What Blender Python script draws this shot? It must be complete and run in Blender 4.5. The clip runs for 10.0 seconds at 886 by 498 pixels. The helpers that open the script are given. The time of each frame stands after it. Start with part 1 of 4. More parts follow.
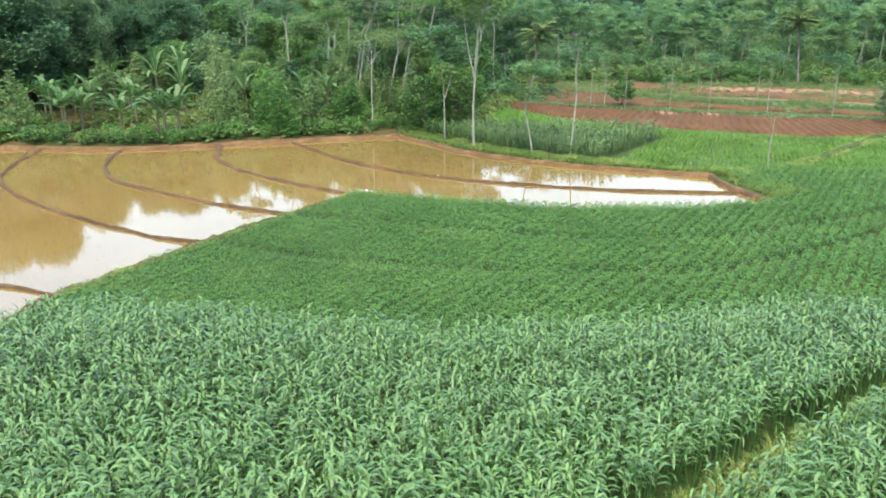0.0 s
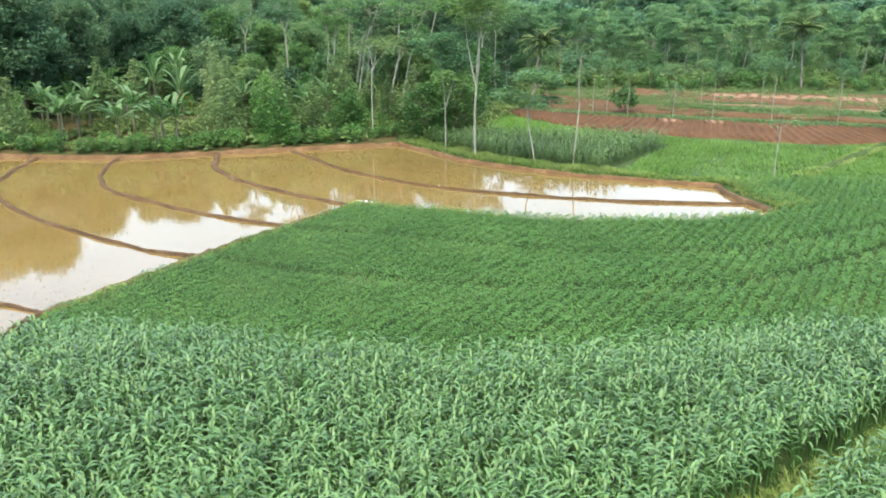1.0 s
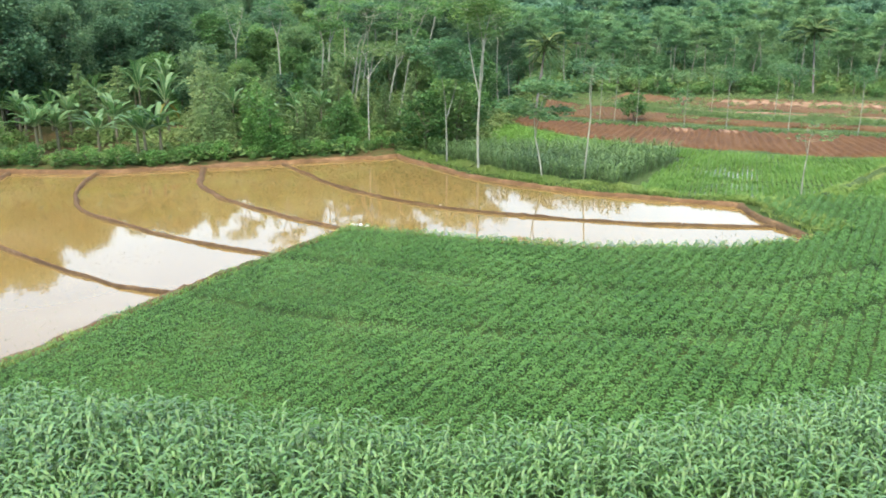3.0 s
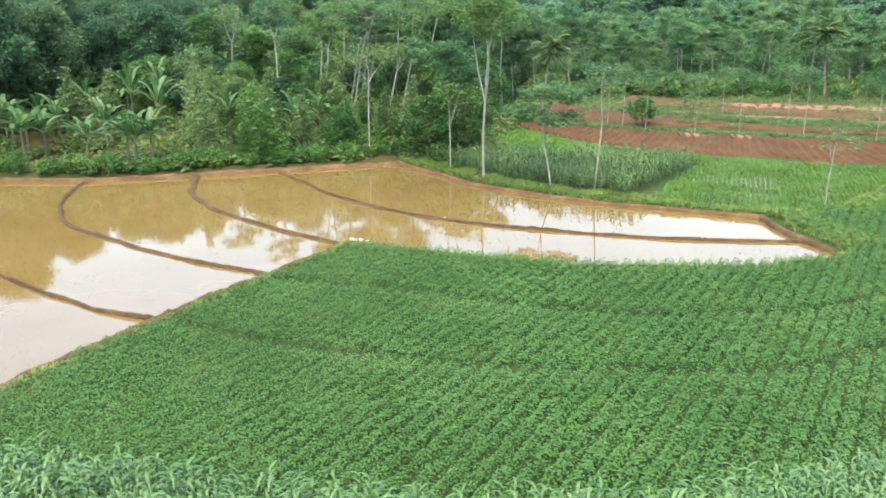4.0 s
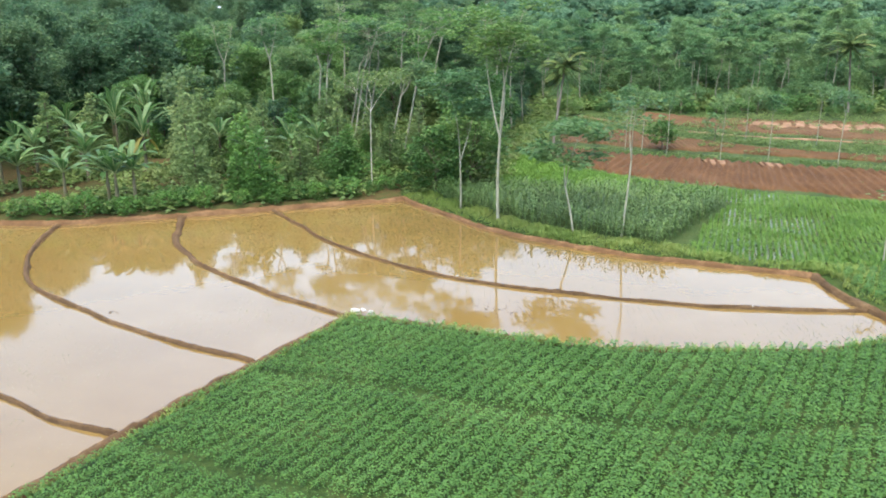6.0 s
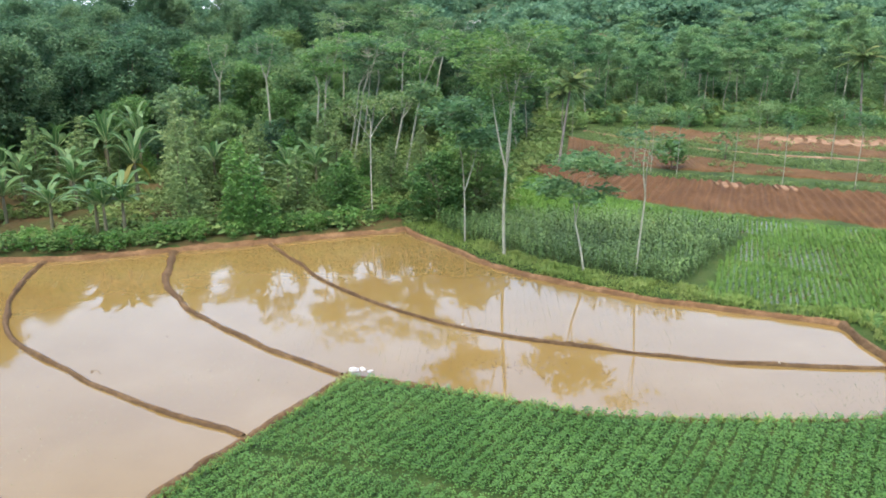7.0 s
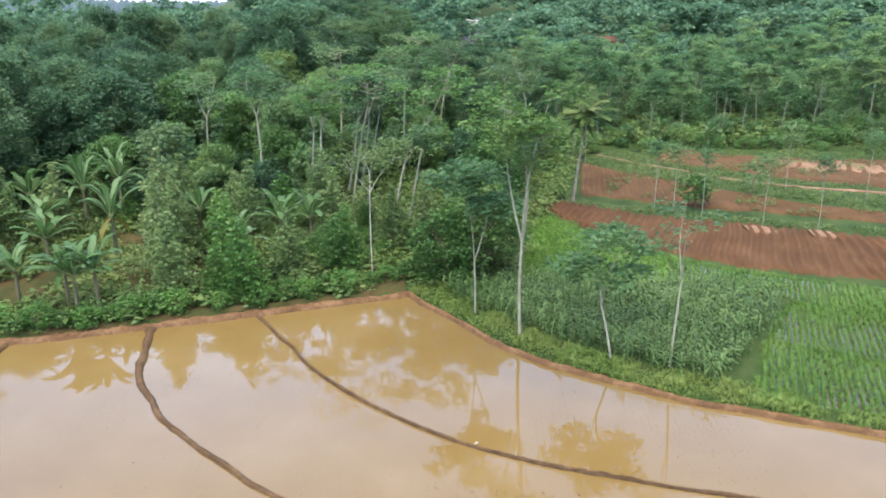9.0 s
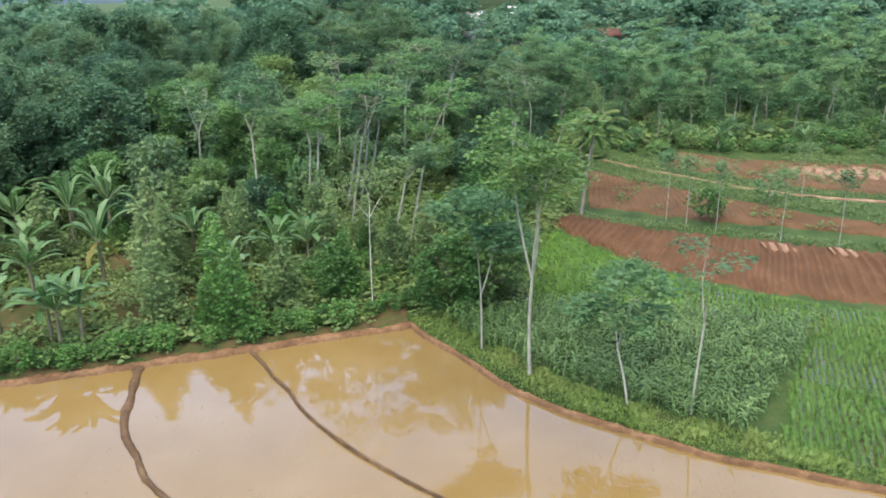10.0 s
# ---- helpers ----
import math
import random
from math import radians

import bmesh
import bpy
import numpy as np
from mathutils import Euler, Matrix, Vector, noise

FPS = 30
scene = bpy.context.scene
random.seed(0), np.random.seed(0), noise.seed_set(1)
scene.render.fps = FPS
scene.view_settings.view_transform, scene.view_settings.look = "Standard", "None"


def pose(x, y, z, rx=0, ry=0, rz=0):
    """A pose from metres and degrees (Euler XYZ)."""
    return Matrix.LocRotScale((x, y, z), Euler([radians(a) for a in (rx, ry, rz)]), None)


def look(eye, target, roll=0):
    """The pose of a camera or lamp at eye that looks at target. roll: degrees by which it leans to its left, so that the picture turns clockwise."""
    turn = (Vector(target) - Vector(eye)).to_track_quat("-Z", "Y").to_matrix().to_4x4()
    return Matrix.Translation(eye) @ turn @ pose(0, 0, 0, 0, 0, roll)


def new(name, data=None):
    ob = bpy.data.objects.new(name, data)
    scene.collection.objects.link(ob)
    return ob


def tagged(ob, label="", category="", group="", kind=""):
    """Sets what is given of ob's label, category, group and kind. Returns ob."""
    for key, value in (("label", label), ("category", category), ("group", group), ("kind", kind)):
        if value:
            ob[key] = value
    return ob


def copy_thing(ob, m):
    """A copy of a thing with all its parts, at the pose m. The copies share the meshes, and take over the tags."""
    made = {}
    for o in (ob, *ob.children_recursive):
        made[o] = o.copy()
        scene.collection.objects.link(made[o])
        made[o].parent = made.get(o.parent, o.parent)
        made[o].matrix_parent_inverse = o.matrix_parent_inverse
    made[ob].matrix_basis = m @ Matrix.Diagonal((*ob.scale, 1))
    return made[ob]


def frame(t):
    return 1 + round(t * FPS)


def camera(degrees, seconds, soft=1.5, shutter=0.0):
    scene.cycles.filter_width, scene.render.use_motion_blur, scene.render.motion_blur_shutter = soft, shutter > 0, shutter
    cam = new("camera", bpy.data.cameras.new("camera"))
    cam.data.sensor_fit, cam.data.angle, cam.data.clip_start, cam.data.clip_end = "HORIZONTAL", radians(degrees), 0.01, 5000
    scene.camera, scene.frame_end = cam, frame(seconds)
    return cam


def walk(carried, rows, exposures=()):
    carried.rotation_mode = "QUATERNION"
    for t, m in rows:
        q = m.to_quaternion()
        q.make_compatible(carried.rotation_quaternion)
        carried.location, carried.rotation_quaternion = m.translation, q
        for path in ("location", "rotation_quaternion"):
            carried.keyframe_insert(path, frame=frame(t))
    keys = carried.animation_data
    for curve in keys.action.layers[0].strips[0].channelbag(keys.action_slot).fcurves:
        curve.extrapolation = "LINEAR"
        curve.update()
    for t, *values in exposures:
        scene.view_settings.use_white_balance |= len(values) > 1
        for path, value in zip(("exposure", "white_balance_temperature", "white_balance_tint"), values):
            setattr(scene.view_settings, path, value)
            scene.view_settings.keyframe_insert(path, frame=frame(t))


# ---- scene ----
cam = camera(58.6, 10.0, 1.8)
PATH = [
    (0, (0.003, 0.113, 9.037), (0.002, 2.029, 8.463), 0.0),
    (0.5, (0.0, 0.392, 9.157), (0.001, 2.31, 8.588), -0.0),
    (1, (-0.008, 0.953, 9.21), (-0.011, 2.871, 8.646), -0.0),
    (1.5, (-0.044, 1.75, 9.223), (-0.046, 3.67, 8.663), -0.0),
    (2, (-0.076, 2.55, 9.253), (-0.075, 4.47, 8.694), -0.0),
    (2.5, (-0.135, 3.483, 9.361), (-0.133, 5.403, 8.8), -0.0),
    (4, (-0.402, 6.83, 9.472), (-0.401, 8.75, 8.913), -0.0),
    (4.5, (-0.57, 8.125, 9.503), (-0.569, 10.047, 8.948), 0.0),
    (5, (-0.697, 9.347, 9.807), (-0.696, 11.268, 9.25), 0.0),
    (5.5, (-0.819, 10.546, 10.304), (-0.819, 12.466, 9.745), -0.0),
    (7, (-1.053, 14.241, 12.242), (-1.056, 16.16, 11.68), -0.2),
    (7.5, (-1.034, 15.498, 12.904), (-1.043, 17.417, 12.341), -0.3),
    (8, (-1.174, 16.902, 13.627), (-1.181, 18.819, 13.055), -0.3),
    (8.5, (-1.193, 18.311, 14.256), (-1.203, 20.226, 13.679), -0.5),
    (9, (-1.265, 19.721, 14.944), (-1.276, 21.633, 14.359), -0.6),
    (9.5, (-1.317, 21.182, 15.667), (-1.329, 23.09, 15.067), -0.8),
    (10, (-1.403, 22.52, 16.323), (-1.417, 24.423, 15.706), -0.9),
]
walk(cam, [(t, look(eye, target, roll)) for t, eye, target, roll in PATH], [(0, 2.37, 6560, 9.5), (4.5, 2.4, 6560, 10.5), (5.5, 2.33, 6540, 12), (7.5, 2.15, 6450, 15), (10, 2.17, 6320, 18)])

# ---- world and light ----
world = bpy.data.worlds.new("overcast_sky")
scene.world = world
world.use_nodes = True
wn, wl = world.node_tree.nodes, world.node_tree.links
wn.clear()
w_out = wn.new("ShaderNodeOutputWorld")
w_bg = wn.new("ShaderNodeBackground")
w_sky = wn.new("ShaderNodeTexSky")
w_sky.sky_type, w_sky.sun_disc = "NISHITA", False
w_sky.sun_elevation, w_sky.sun_rotation = radians(58), radians(205)
w_sky.air_density, w_sky.dust_density, w_sky.ozone_density = 1.0, 3.0, 1.0
w_cloud = wn.new("ShaderNodeTexNoise")
w_cloud.inputs["Scale"].default_value, w_cloud.inputs["Detail"].default_value = 2.2, 6.0
w_ramp = wn.new("ShaderNodeValToRGB")
w_ramp.color_ramp.elements[0].position, w_ramp.color_ramp.elements[0].color = 0.3, (8.9, 9.1, 9.3, 1)
w_ramp.color_ramp.elements[1].position, w_ramp.color_ramp.elements[1].color = 0.7, (11.4, 11.5, 11.6, 1)
w_mix = wn.new("ShaderNodeMix")
w_mix.data_type = "RGBA"
w_mix.inputs["Factor"].default_value = 0.88
w_bg.inputs["Strength"].default_value = 0.11
wl.new(w_cloud.outputs["Fac"], w_ramp.inputs["Fac"])
wl.new(w_sky.outputs["Color"], w_mix.inputs["A"])
w_co = wn.new("ShaderNodeTexCoord")
w_sep = wn.new("ShaderNodeSeparateXYZ")
w_high = wn.new("ShaderNodeValToRGB")
w_high.color_ramp.elements[0].position, w_high.color_ramp.elements[0].color = 0.03, (0.39, 0.435, 0.50, 1)
w_high.color_ramp.elements[1].position, w_high.color_ramp.elements[1].color = 0.95, (1.95, 1.68, 1.24, 1)
w_low = w_high.color_ramp.elements.new(0.24)
w_low.color = (0.35, 0.465, 0.57, 1)
w_mid = w_high.color_ramp.elements.new(0.45)
w_mid.color = (0.27, 0.47, 0.83, 1)
w_upper = w_high.color_ramp.elements.new(0.64)
w_upper.color = (0.33, 0.45, 0.72, 1)
w_cover = wn.new("ShaderNodeMix")
w_cover.data_type, w_cover.blend_type = "RGBA", "MULTIPLY"
w_cover.inputs["Factor"].default_value = 1.0
wl.new(w_co.outputs["Generated"], w_sep.inputs["Vector"])
wl.new(w_sep.outputs["Z"], w_high.inputs["Fac"])
wl.new(w_ramp.outputs["Color"], w_cover.inputs["A"])
wl.new(w_high.outputs["Color"], w_cover.inputs["B"])
wl.new(w_cover.outputs["Result"], w_mix.inputs["B"])
wl.new(w_mix.outputs["Result"], w_bg.inputs["Color"])
wl.new(w_bg.outputs["Background"], w_out.inputs["Surface"])

sun_data = bpy.data.lights.new("sun", "SUN")
sun_data.energy, sun_data.angle, sun_data.color = 1.3, radians(16), (1.0, 0.95, 0.88)
sun = new("sun", sun_data)
sun.matrix_world = look((-25, -30, 62), (0, 30, 0))


# ---- materials ----
def node_material(name):
    m = bpy.data.materials.new(name)
    m.use_nodes = True
    n, l = m.node_tree.nodes, m.node_tree.links
    return m, n, l, n["Principled BSDF"], n["Material Output"]


def ramp_of(n, stops):
    r = n.new("ShaderNodeValToRGB")
    e = r.color_ramp.elements
    while len(e) < len(stops):
        e.new(0.5)
    for el, (p, c) in zip(e, stops):
        el.position, el.color = p, (*c, 1)
    return r


def noise_of(n, l, scale, detail=4.0, rough=0.55):
    co = n.new("ShaderNodeNewGeometry")
    t = n.new("ShaderNodeTexNoise")
    t.inputs["Scale"].default_value, t.inputs["Detail"].default_value, t.inputs["Roughness"].default_value = scale, detail, rough
    l.new(co.outputs["Position"], t.inputs["Vector"])
    return t


def soil(name, stops, fine=6.0, broad=0.35, bump=0.25, rough=0.9):
    """Earth: two scales of noise in the colour, and a crumbly relief."""
    m, n, l, b, out = node_material(name)
    big, small = noise_of(n, l, broad, 5), noise_of(n, l, fine, 6, 0.7)
    mix = n.new("ShaderNodeMix")
    mix.inputs["Factor"].default_value = 0.5
    l.new(big.outputs["Fac"], mix.inputs["A"])
    l.new(small.outputs["Fac"], mix.inputs["B"])
    r = ramp_of(n, stops)
    l.new(mix.outputs["Result"], r.inputs["Fac"])
    l.new(r.outputs["Color"], b.inputs["Base Color"])
    bp = n.new("ShaderNodeBump")
    bp.inputs["Strength"].default_value, bp.inputs["Distance"].default_value = 0.9, bump
    l.new(small.outputs["Fac"], bp.inputs["Height"])
    l.new(bp.outputs["Normal"], b.inputs["Normal"])
    b.inputs["Roughness"].default_value = rough
    b.inputs["Specular IOR Level"].default_value = 0.12
    return m


def leaf(name, stops, rough=0.5, glow=0.35, broad=0.25, spec=0.22, vary=0.34):
    """Foliage: each leaf its own tone, patches over metres, some light let through."""
    m, n, l, b, out = node_material(name)
    geo, obj = n.new("ShaderNodeNewGeometry"), n.new("ShaderNodeObjectInfo")
    big = noise_of(n, l, broad, 3)
    a = n.new("ShaderNodeMath")
    a.operation = "MULTIPLY_ADD"
    l.new(geo.outputs["Random Per Island"], a.inputs[0])
    a.inputs[1].default_value = vary
    l.new(big.outputs["Fac"], a.inputs[2])
    c = n.new("ShaderNodeMath")
    c.operation = "MULTIPLY_ADD"
    l.new(obj.outputs["Random"], c.inputs[0])
    c.inputs[1].default_value = 0.52
    l.new(a.outputs[0], c.inputs[2])
    d = n.new("ShaderNodeMath")
    d.operation = "SUBTRACT"
    l.new(c.outputs[0], d.inputs[0])
    d.inputs[1].default_value = 0.43
    r = ramp_of(n, stops)
    l.new(d.outputs[0], r.inputs["Fac"])
    l.new(r.outputs["Color"], b.inputs["Base Color"])
    b.inputs["Roughness"].default_value = rough
    b.inputs["Specular IOR Level"].default_value = spec
    tr = n.new("ShaderNodeBsdfTranslucent")
    l.new(r.outputs["Color"], tr.inputs["Color"])
    mx = n.new("ShaderNodeMixShader")
    mx.inputs["Fac"].default_value = glow
    l.new(b.outputs["BSDF"], mx.inputs[1])
    l.new(tr.outputs["BSDF"], mx.inputs[2])
    l.new(mx.outputs["Shader"], out.inputs["Surface"])
    return m


def bark(name, dark, pale, scale=2.2):
    m, n, l, b, out = node_material(name)
    t = noise_of(n, l, scale, 6, 0.7)
    f = noise_of(n, l, 14, 4)
    r = ramp_of(n, [(0.3, dark), (0.62, pale)])
    l.new(t.outputs["Fac"], r.inputs["Fac"])
    l.new(r.outputs["Color"], b.inputs["Base Color"])
    bp = n.new("ShaderNodeBump")
    bp.inputs["Strength"].default_value, bp.inputs["Distance"].default_value = 0.6, 0.03
    l.new(f.outputs["Fac"], bp.inputs["Height"])
    l.new(bp.outputs["Normal"], b.inputs["Normal"])
    b.inputs["Roughness"].default_value = 0.85
    return m


def muddy_water(name, thin=1.0):
    m, n, l, b, out = node_material(name)
    t = noise_of(n, l, 0.22, 5)
    r = ramp_of(n, [(p, tuple(thin * v for v in c)) for p, c in ((0.3, (0.092, 0.062, 0.020)), (0.55, (0.102, 0.071, 0.026)), (0.75, (0.113, 0.082, 0.035)))])
    l.new(t.outputs["Fac"], r.inputs["Fac"])
    l.new(r.outputs["Color"], b.inputs["Base Color"])
    b.inputs["Roughness"].default_value = 0.025
    b.inputs["IOR"].default_value = 1.34
    rip = noise_of(n, l, 2.6, 3)
    bp = n.new("ShaderNodeBump")
    bp.inputs["Strength"].default_value, bp.inputs["Distance"].default_value = 0.08, 0.02
    l.new(rip.outputs["Fac"], bp.inputs["Height"])
    l.new(bp.outputs["Normal"], b.inputs["Normal"])
    return m


M_GROUND = soil("ground_grass_and_earth", [(0.36, (0.008, 0.018, 0.004)), (0.5, (0.020, 0.042, 0.009)), (0.64, (0.036, 0.048, 0.014))], 5.0, 0.5, 0.12)
M_RED = soil("red_ploughed_soil", [(0.28, (0.035, 0.017, 0.008)), (0.5, (0.057, 0.029, 0.012)), (0.72, (0.095, 0.051, 0.026))], 5.0, 0.5, 0.12)
M_BUND = soil("wet_clay_bund", [(0.3, (0.024, 0.0148, 0.0075)), (0.5, (0.055, 0.0345, 0.017)), (0.7, (0.108, 0.072, 0.038))], 4.0, 0.9, 0.10, 0.8)
M_TILLED = soil("brown_weedy_tilled_soil", [(0.28, (0.030, 0.020, 0.008)), (0.5, (0.056, 0.031, 0.013)), (0.72, (0.090, 0.054, 0.027))], 5.0, 0.5, 0.10)
M_SAND = soil("pale_sandy_soil", [(0.36, (0.085, 0.048, 0.026)), (0.52, (0.130, 0.083, 0.052)), (0.7, (0.215, 0.155, 0.108))], 1.6, 0.6, 0.05)
M_STONE = soil("pale_stone", [(0.3, (0.14, 0.13, 0.11)), (0.7, (0.22, 0.21, 0.18))], 9.0, 2.0, 0.03)
M_BANK = soil("ochre_clay_bank", [(0.3, (0.040, 0.022, 0.011)), (0.5, (0.082, 0.047, 0.022)), (0.7, (0.150, 0.094, 0.050))], 4.0, 0.9, 0.10, 0.85)
M_SLOPE = soil("dry_weedy_slope_soil", [(0.3, (0.014, 0.022, 0.006)), (0.46, (0.030, 0.034, 0.010)), (0.6, (0.056, 0.036, 0.016)), (0.75, (0.078, 0.050, 0.024))], 3.0, 0.45, 0.10)
M_WATER = muddy_water("muddy_paddy_water")
M_WATER_THIN = muddy_water("shallow_paddy_water", 0.45)
M_MAIZE = leaf("maize_leaf", [(0.1, (0.017, 0.054, 0.008)), (0.5, (0.039, 0.096, 0.019)), (0.9, (0.069, 0.136, 0.045))], 0.42, 0.05, 0.7, 0.40, 0.18)
M_MAIZE_OLD = leaf("mature_maize_leaf", [(0.1, (0.038, 0.078, 0.023)), (0.5, (0.080, 0.138, 0.045)), (0.9, (0.152, 0.212, 0.092))], 0.55, 0.22, 0.25, 0.14)
M_SOY = leaf("bean_leaf", [(0.1, (0.040, 0.104, 0.024)), (0.5, (0.063, 0.143, 0.037)), (0.9, (0.102, 0.186, 0.058))], 0.58, 0.32, 0.25, 0.14)
M_RICE = leaf("rice_blade", [(0.1, (0.060, 0.138, 0.022)), (0.5, (0.087, 0.177, 0.034)), (0.9, (0.124, 0.210, 0.054))], 0.5, 0.45)
M_NURSERY = leaf("seedling_blade", [(0.1, (0.048, 0.124, 0.014)), (0.5, (0.070, 0.162, 0.022)), (0.9, (0.098, 0.192, 0.036))], 0.5, 0.4)
M_GRASS = leaf("verge_grass", [(0.1, (0.060, 0.122, 0.021)), (0.5, (0.112, 0.188, 0.040)), (0.9, (0.182, 0.224, 0.070))], 0.6, 0.45)
M_WEED = leaf("slope_weed_leaf", [(0.1, (0.034, 0.080, 0.018)), (0.5, (0.064, 0.124, 0.032)), (0.9, (0.114, 0.160, 0.052))], 0.6, 0.38)
# Dark and mid wood leaves: some of the blue is haze mixed into the colour.
M_DARK = leaf("dark_broad_leaf", [(0.1, (0.024, 0.063, 0.035)), (0.5, (0.048, 0.112, 0.054)), (0.9, (0.096, 0.164, 0.073))], 0.5, 0.45)
M_MID = leaf("green_broad_leaf", [(0.1, (0.036, 0.092, 0.041)), (0.5, (0.066, 0.148, 0.060)), (0.9, (0.120, 0.196, 0.076))], 0.5, 0.5)
M_SHRUB = leaf("shrub_leaf", [(0.1, (0.036, 0.099, 0.022)), (0.5, (0.068, 0.165, 0.037)), (0.9, (0.136, 0.230, 0.058))], 0.5, 0.45)
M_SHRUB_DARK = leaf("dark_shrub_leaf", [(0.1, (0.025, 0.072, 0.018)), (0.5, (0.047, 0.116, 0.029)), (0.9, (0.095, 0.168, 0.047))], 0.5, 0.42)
# Both albizia greens also include a share of blue for haze.
M_FEATHER = leaf("feathery_albizia_leaf", [(0.1, (0.036, 0.088, 0.045)), (0.5, (0.068, 0.142, 0.060)), (0.9, (0.128, 0.195, 0.080))], 0.55, 0.48)
M_FEATHER_DARK = leaf("deep_green_albizia_leaf", [(0.1, (0.024, 0.064, 0.033)), (0.5, (0.048, 0.106, 0.044)), (0.9, (0.094, 0.150, 0.060))], 0.55, 0.48)
M_CLOVE = leaf("clove_leaf", [(0.1, (0.061, 0.109, 0.038)), (0.5, (0.099, 0.163, 0.059)), (0.9, (0.147, 0.203, 0.083))], 0.55, 0.42, 0.25, 0.12)
M_BANANA = leaf("banana_leaf", [(0.1, (0.025, 0.074, 0.020)), (0.5, (0.046, 0.110, 0.034)), (0.9, (0.092, 0.161, 0.067))], 0.5, 0.42, 0.25, 0.22)
M_FRESH = leaf("fresh_green_leaf", [(0.1, (0.042, 0.104, 0.032)), (0.5, (0.078, 0.170, 0.050)), (0.9, (0.140, 0.222, 0.074))], 0.5, 0.5)
M_DRY = leaf("dry_yellow_leaf", [(0.1, (0.085, 0.085, 0.016)), (0.5, (0.130, 0.125, 0.026)), (0.9, (0.17, 0.16, 0.045))], 0.6, 0.3)
M_PALM = leaf("coconut_frond", [(0.1, (0.040, 0.080, 0.024)), (0.5, (0.068, 0.112, 0.036)), (0.9, (0.120, 0.140, 0.052))], 0.7, 0.35, 0.25, 0.05)
M_SEED = leaf("new_rice_shoot", [(0.1, (0.081, 0.094, 0.029)), (0.5, (0.111, 0.115, 0.038)), (0.9, (0.143, 0.141, 0.051))], 0.6, 0.4)
# Extra blue and lightness in this green stand in for haze on the hill.
M_FAR = leaf("haze_tinted_forest_leaf", [(0.1, (0.055, 0.125, 0.070)), (0.5, (0.077, 0.156, 0.090)), (0.9, (0.106, 0.187, 0.108))], 0.7, 0.45, 0.03)
# Light green, lifted further in the colour to imitate haze over the plantation.
M_PLANT = leaf("light_hazed_plantation_leaf", [(0.1, (0.052, 0.125, 0.055)), (0.5, (0.088, 0.182, 0.075)), (0.9, (0.137, 0.228, 0.096))], 0.6, 0.5)
# Aerial haze put into base colour: blue-green for the nearer ridge, pale blue beyond.
M_HAZE = soil("haze_tinted_wood", [(0.35, (0.032, 0.064, 0.053)), (0.6, (0.053, 0.093, 0.078))], 0.4, 0.05, 0.5)
M_HAZE_FAR = soil("haze_tinted_hill", [(0.35, (0.042, 0.066, 0.078)), (0.6, (0.052, 0.078, 0.090))], 0.05, 0.01, 0.5)
M_STRIP = leaf("pale_weed_leaf", [(0.1, (0.050, 0.100, 0.028)), (0.5, (0.081, 0.138, 0.044)), (0.9, (0.125, 0.169, 0.068))], 0.6, 0.42)
M_PALE = bark("pale_bark", (0.088, 0.097, 0.066), (0.188, 0.196, 0.143))
M_WHITE_BARK = bark("white_smooth_bark", (0.16, 0.165, 0.13), (0.31, 0.31, 0.255))
M_BARK = bark("brown_bark", (0.045, 0.034, 0.024), (0.11, 0.085, 0.06))
M_BARK_GREY = bark("grey_bark", (0.06, 0.052, 0.042), (0.15, 0.135, 0.11))
M_RIB = bark("banana_midrib", (0.10, 0.15, 0.05), (0.18, 0.22, 0.09))
M_STEM = bark("banana_stem", (0.036, 0.045, 0.017), (0.084, 0.075, 0.039))
M_ROOF = soil("red_roof_tile", [(0.3, (0.075, 0.034, 0.025)), (0.7, (0.115, 0.06, 0.046))], 6, 1, 0.02)
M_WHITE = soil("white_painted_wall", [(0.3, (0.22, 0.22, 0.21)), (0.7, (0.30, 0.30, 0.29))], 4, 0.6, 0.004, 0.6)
M_FLAME = leaf("reddish_young_leaf", [(0.1, (0.055, 0.030, 0.018)), (0.5, (0.10, 0.048, 0.03)), (0.9, (0.14, 0.07, 0.045))], 0.5, 0.35)


# ---- geometry tools ----
rng = np.random.default_rng(7)


def mesh_of(name, verts, quads, material, smooth=False):
    """A mesh of quads from arrays."""
    me = bpy.data.meshes.new(name)
    verts, quads = np.asarray(verts, np.float32), np.asarray(quads, np.int32)
    me.vertices.add(len(verts))
    me.vertices.foreach_set("co", verts.ravel())
    me.loops.add(quads.size)
    me.loops.foreach_set("vertex_index", quads.ravel())
    me.polygons.add(len(quads))
    me.polygons.foreach_set("loop_start", np.arange(0, quads.size, 4, dtype=np.int32))
    if smooth:
        me.polygons.foreach_set("use_smooth", np.ones(len(quads), bool))
    me.materials.append(material)
    me.update(calc_edges=True)
    return me


def joined(pieces):
    """Several (verts, quads) as one."""
    vs, qs, k = [], [], 0
    for v, q in pieces:
        vs.append(v), qs.append(np.asarray(q) + k)
        k += len(v)
    return np.concatenate(vs), np.concatenate(qs)


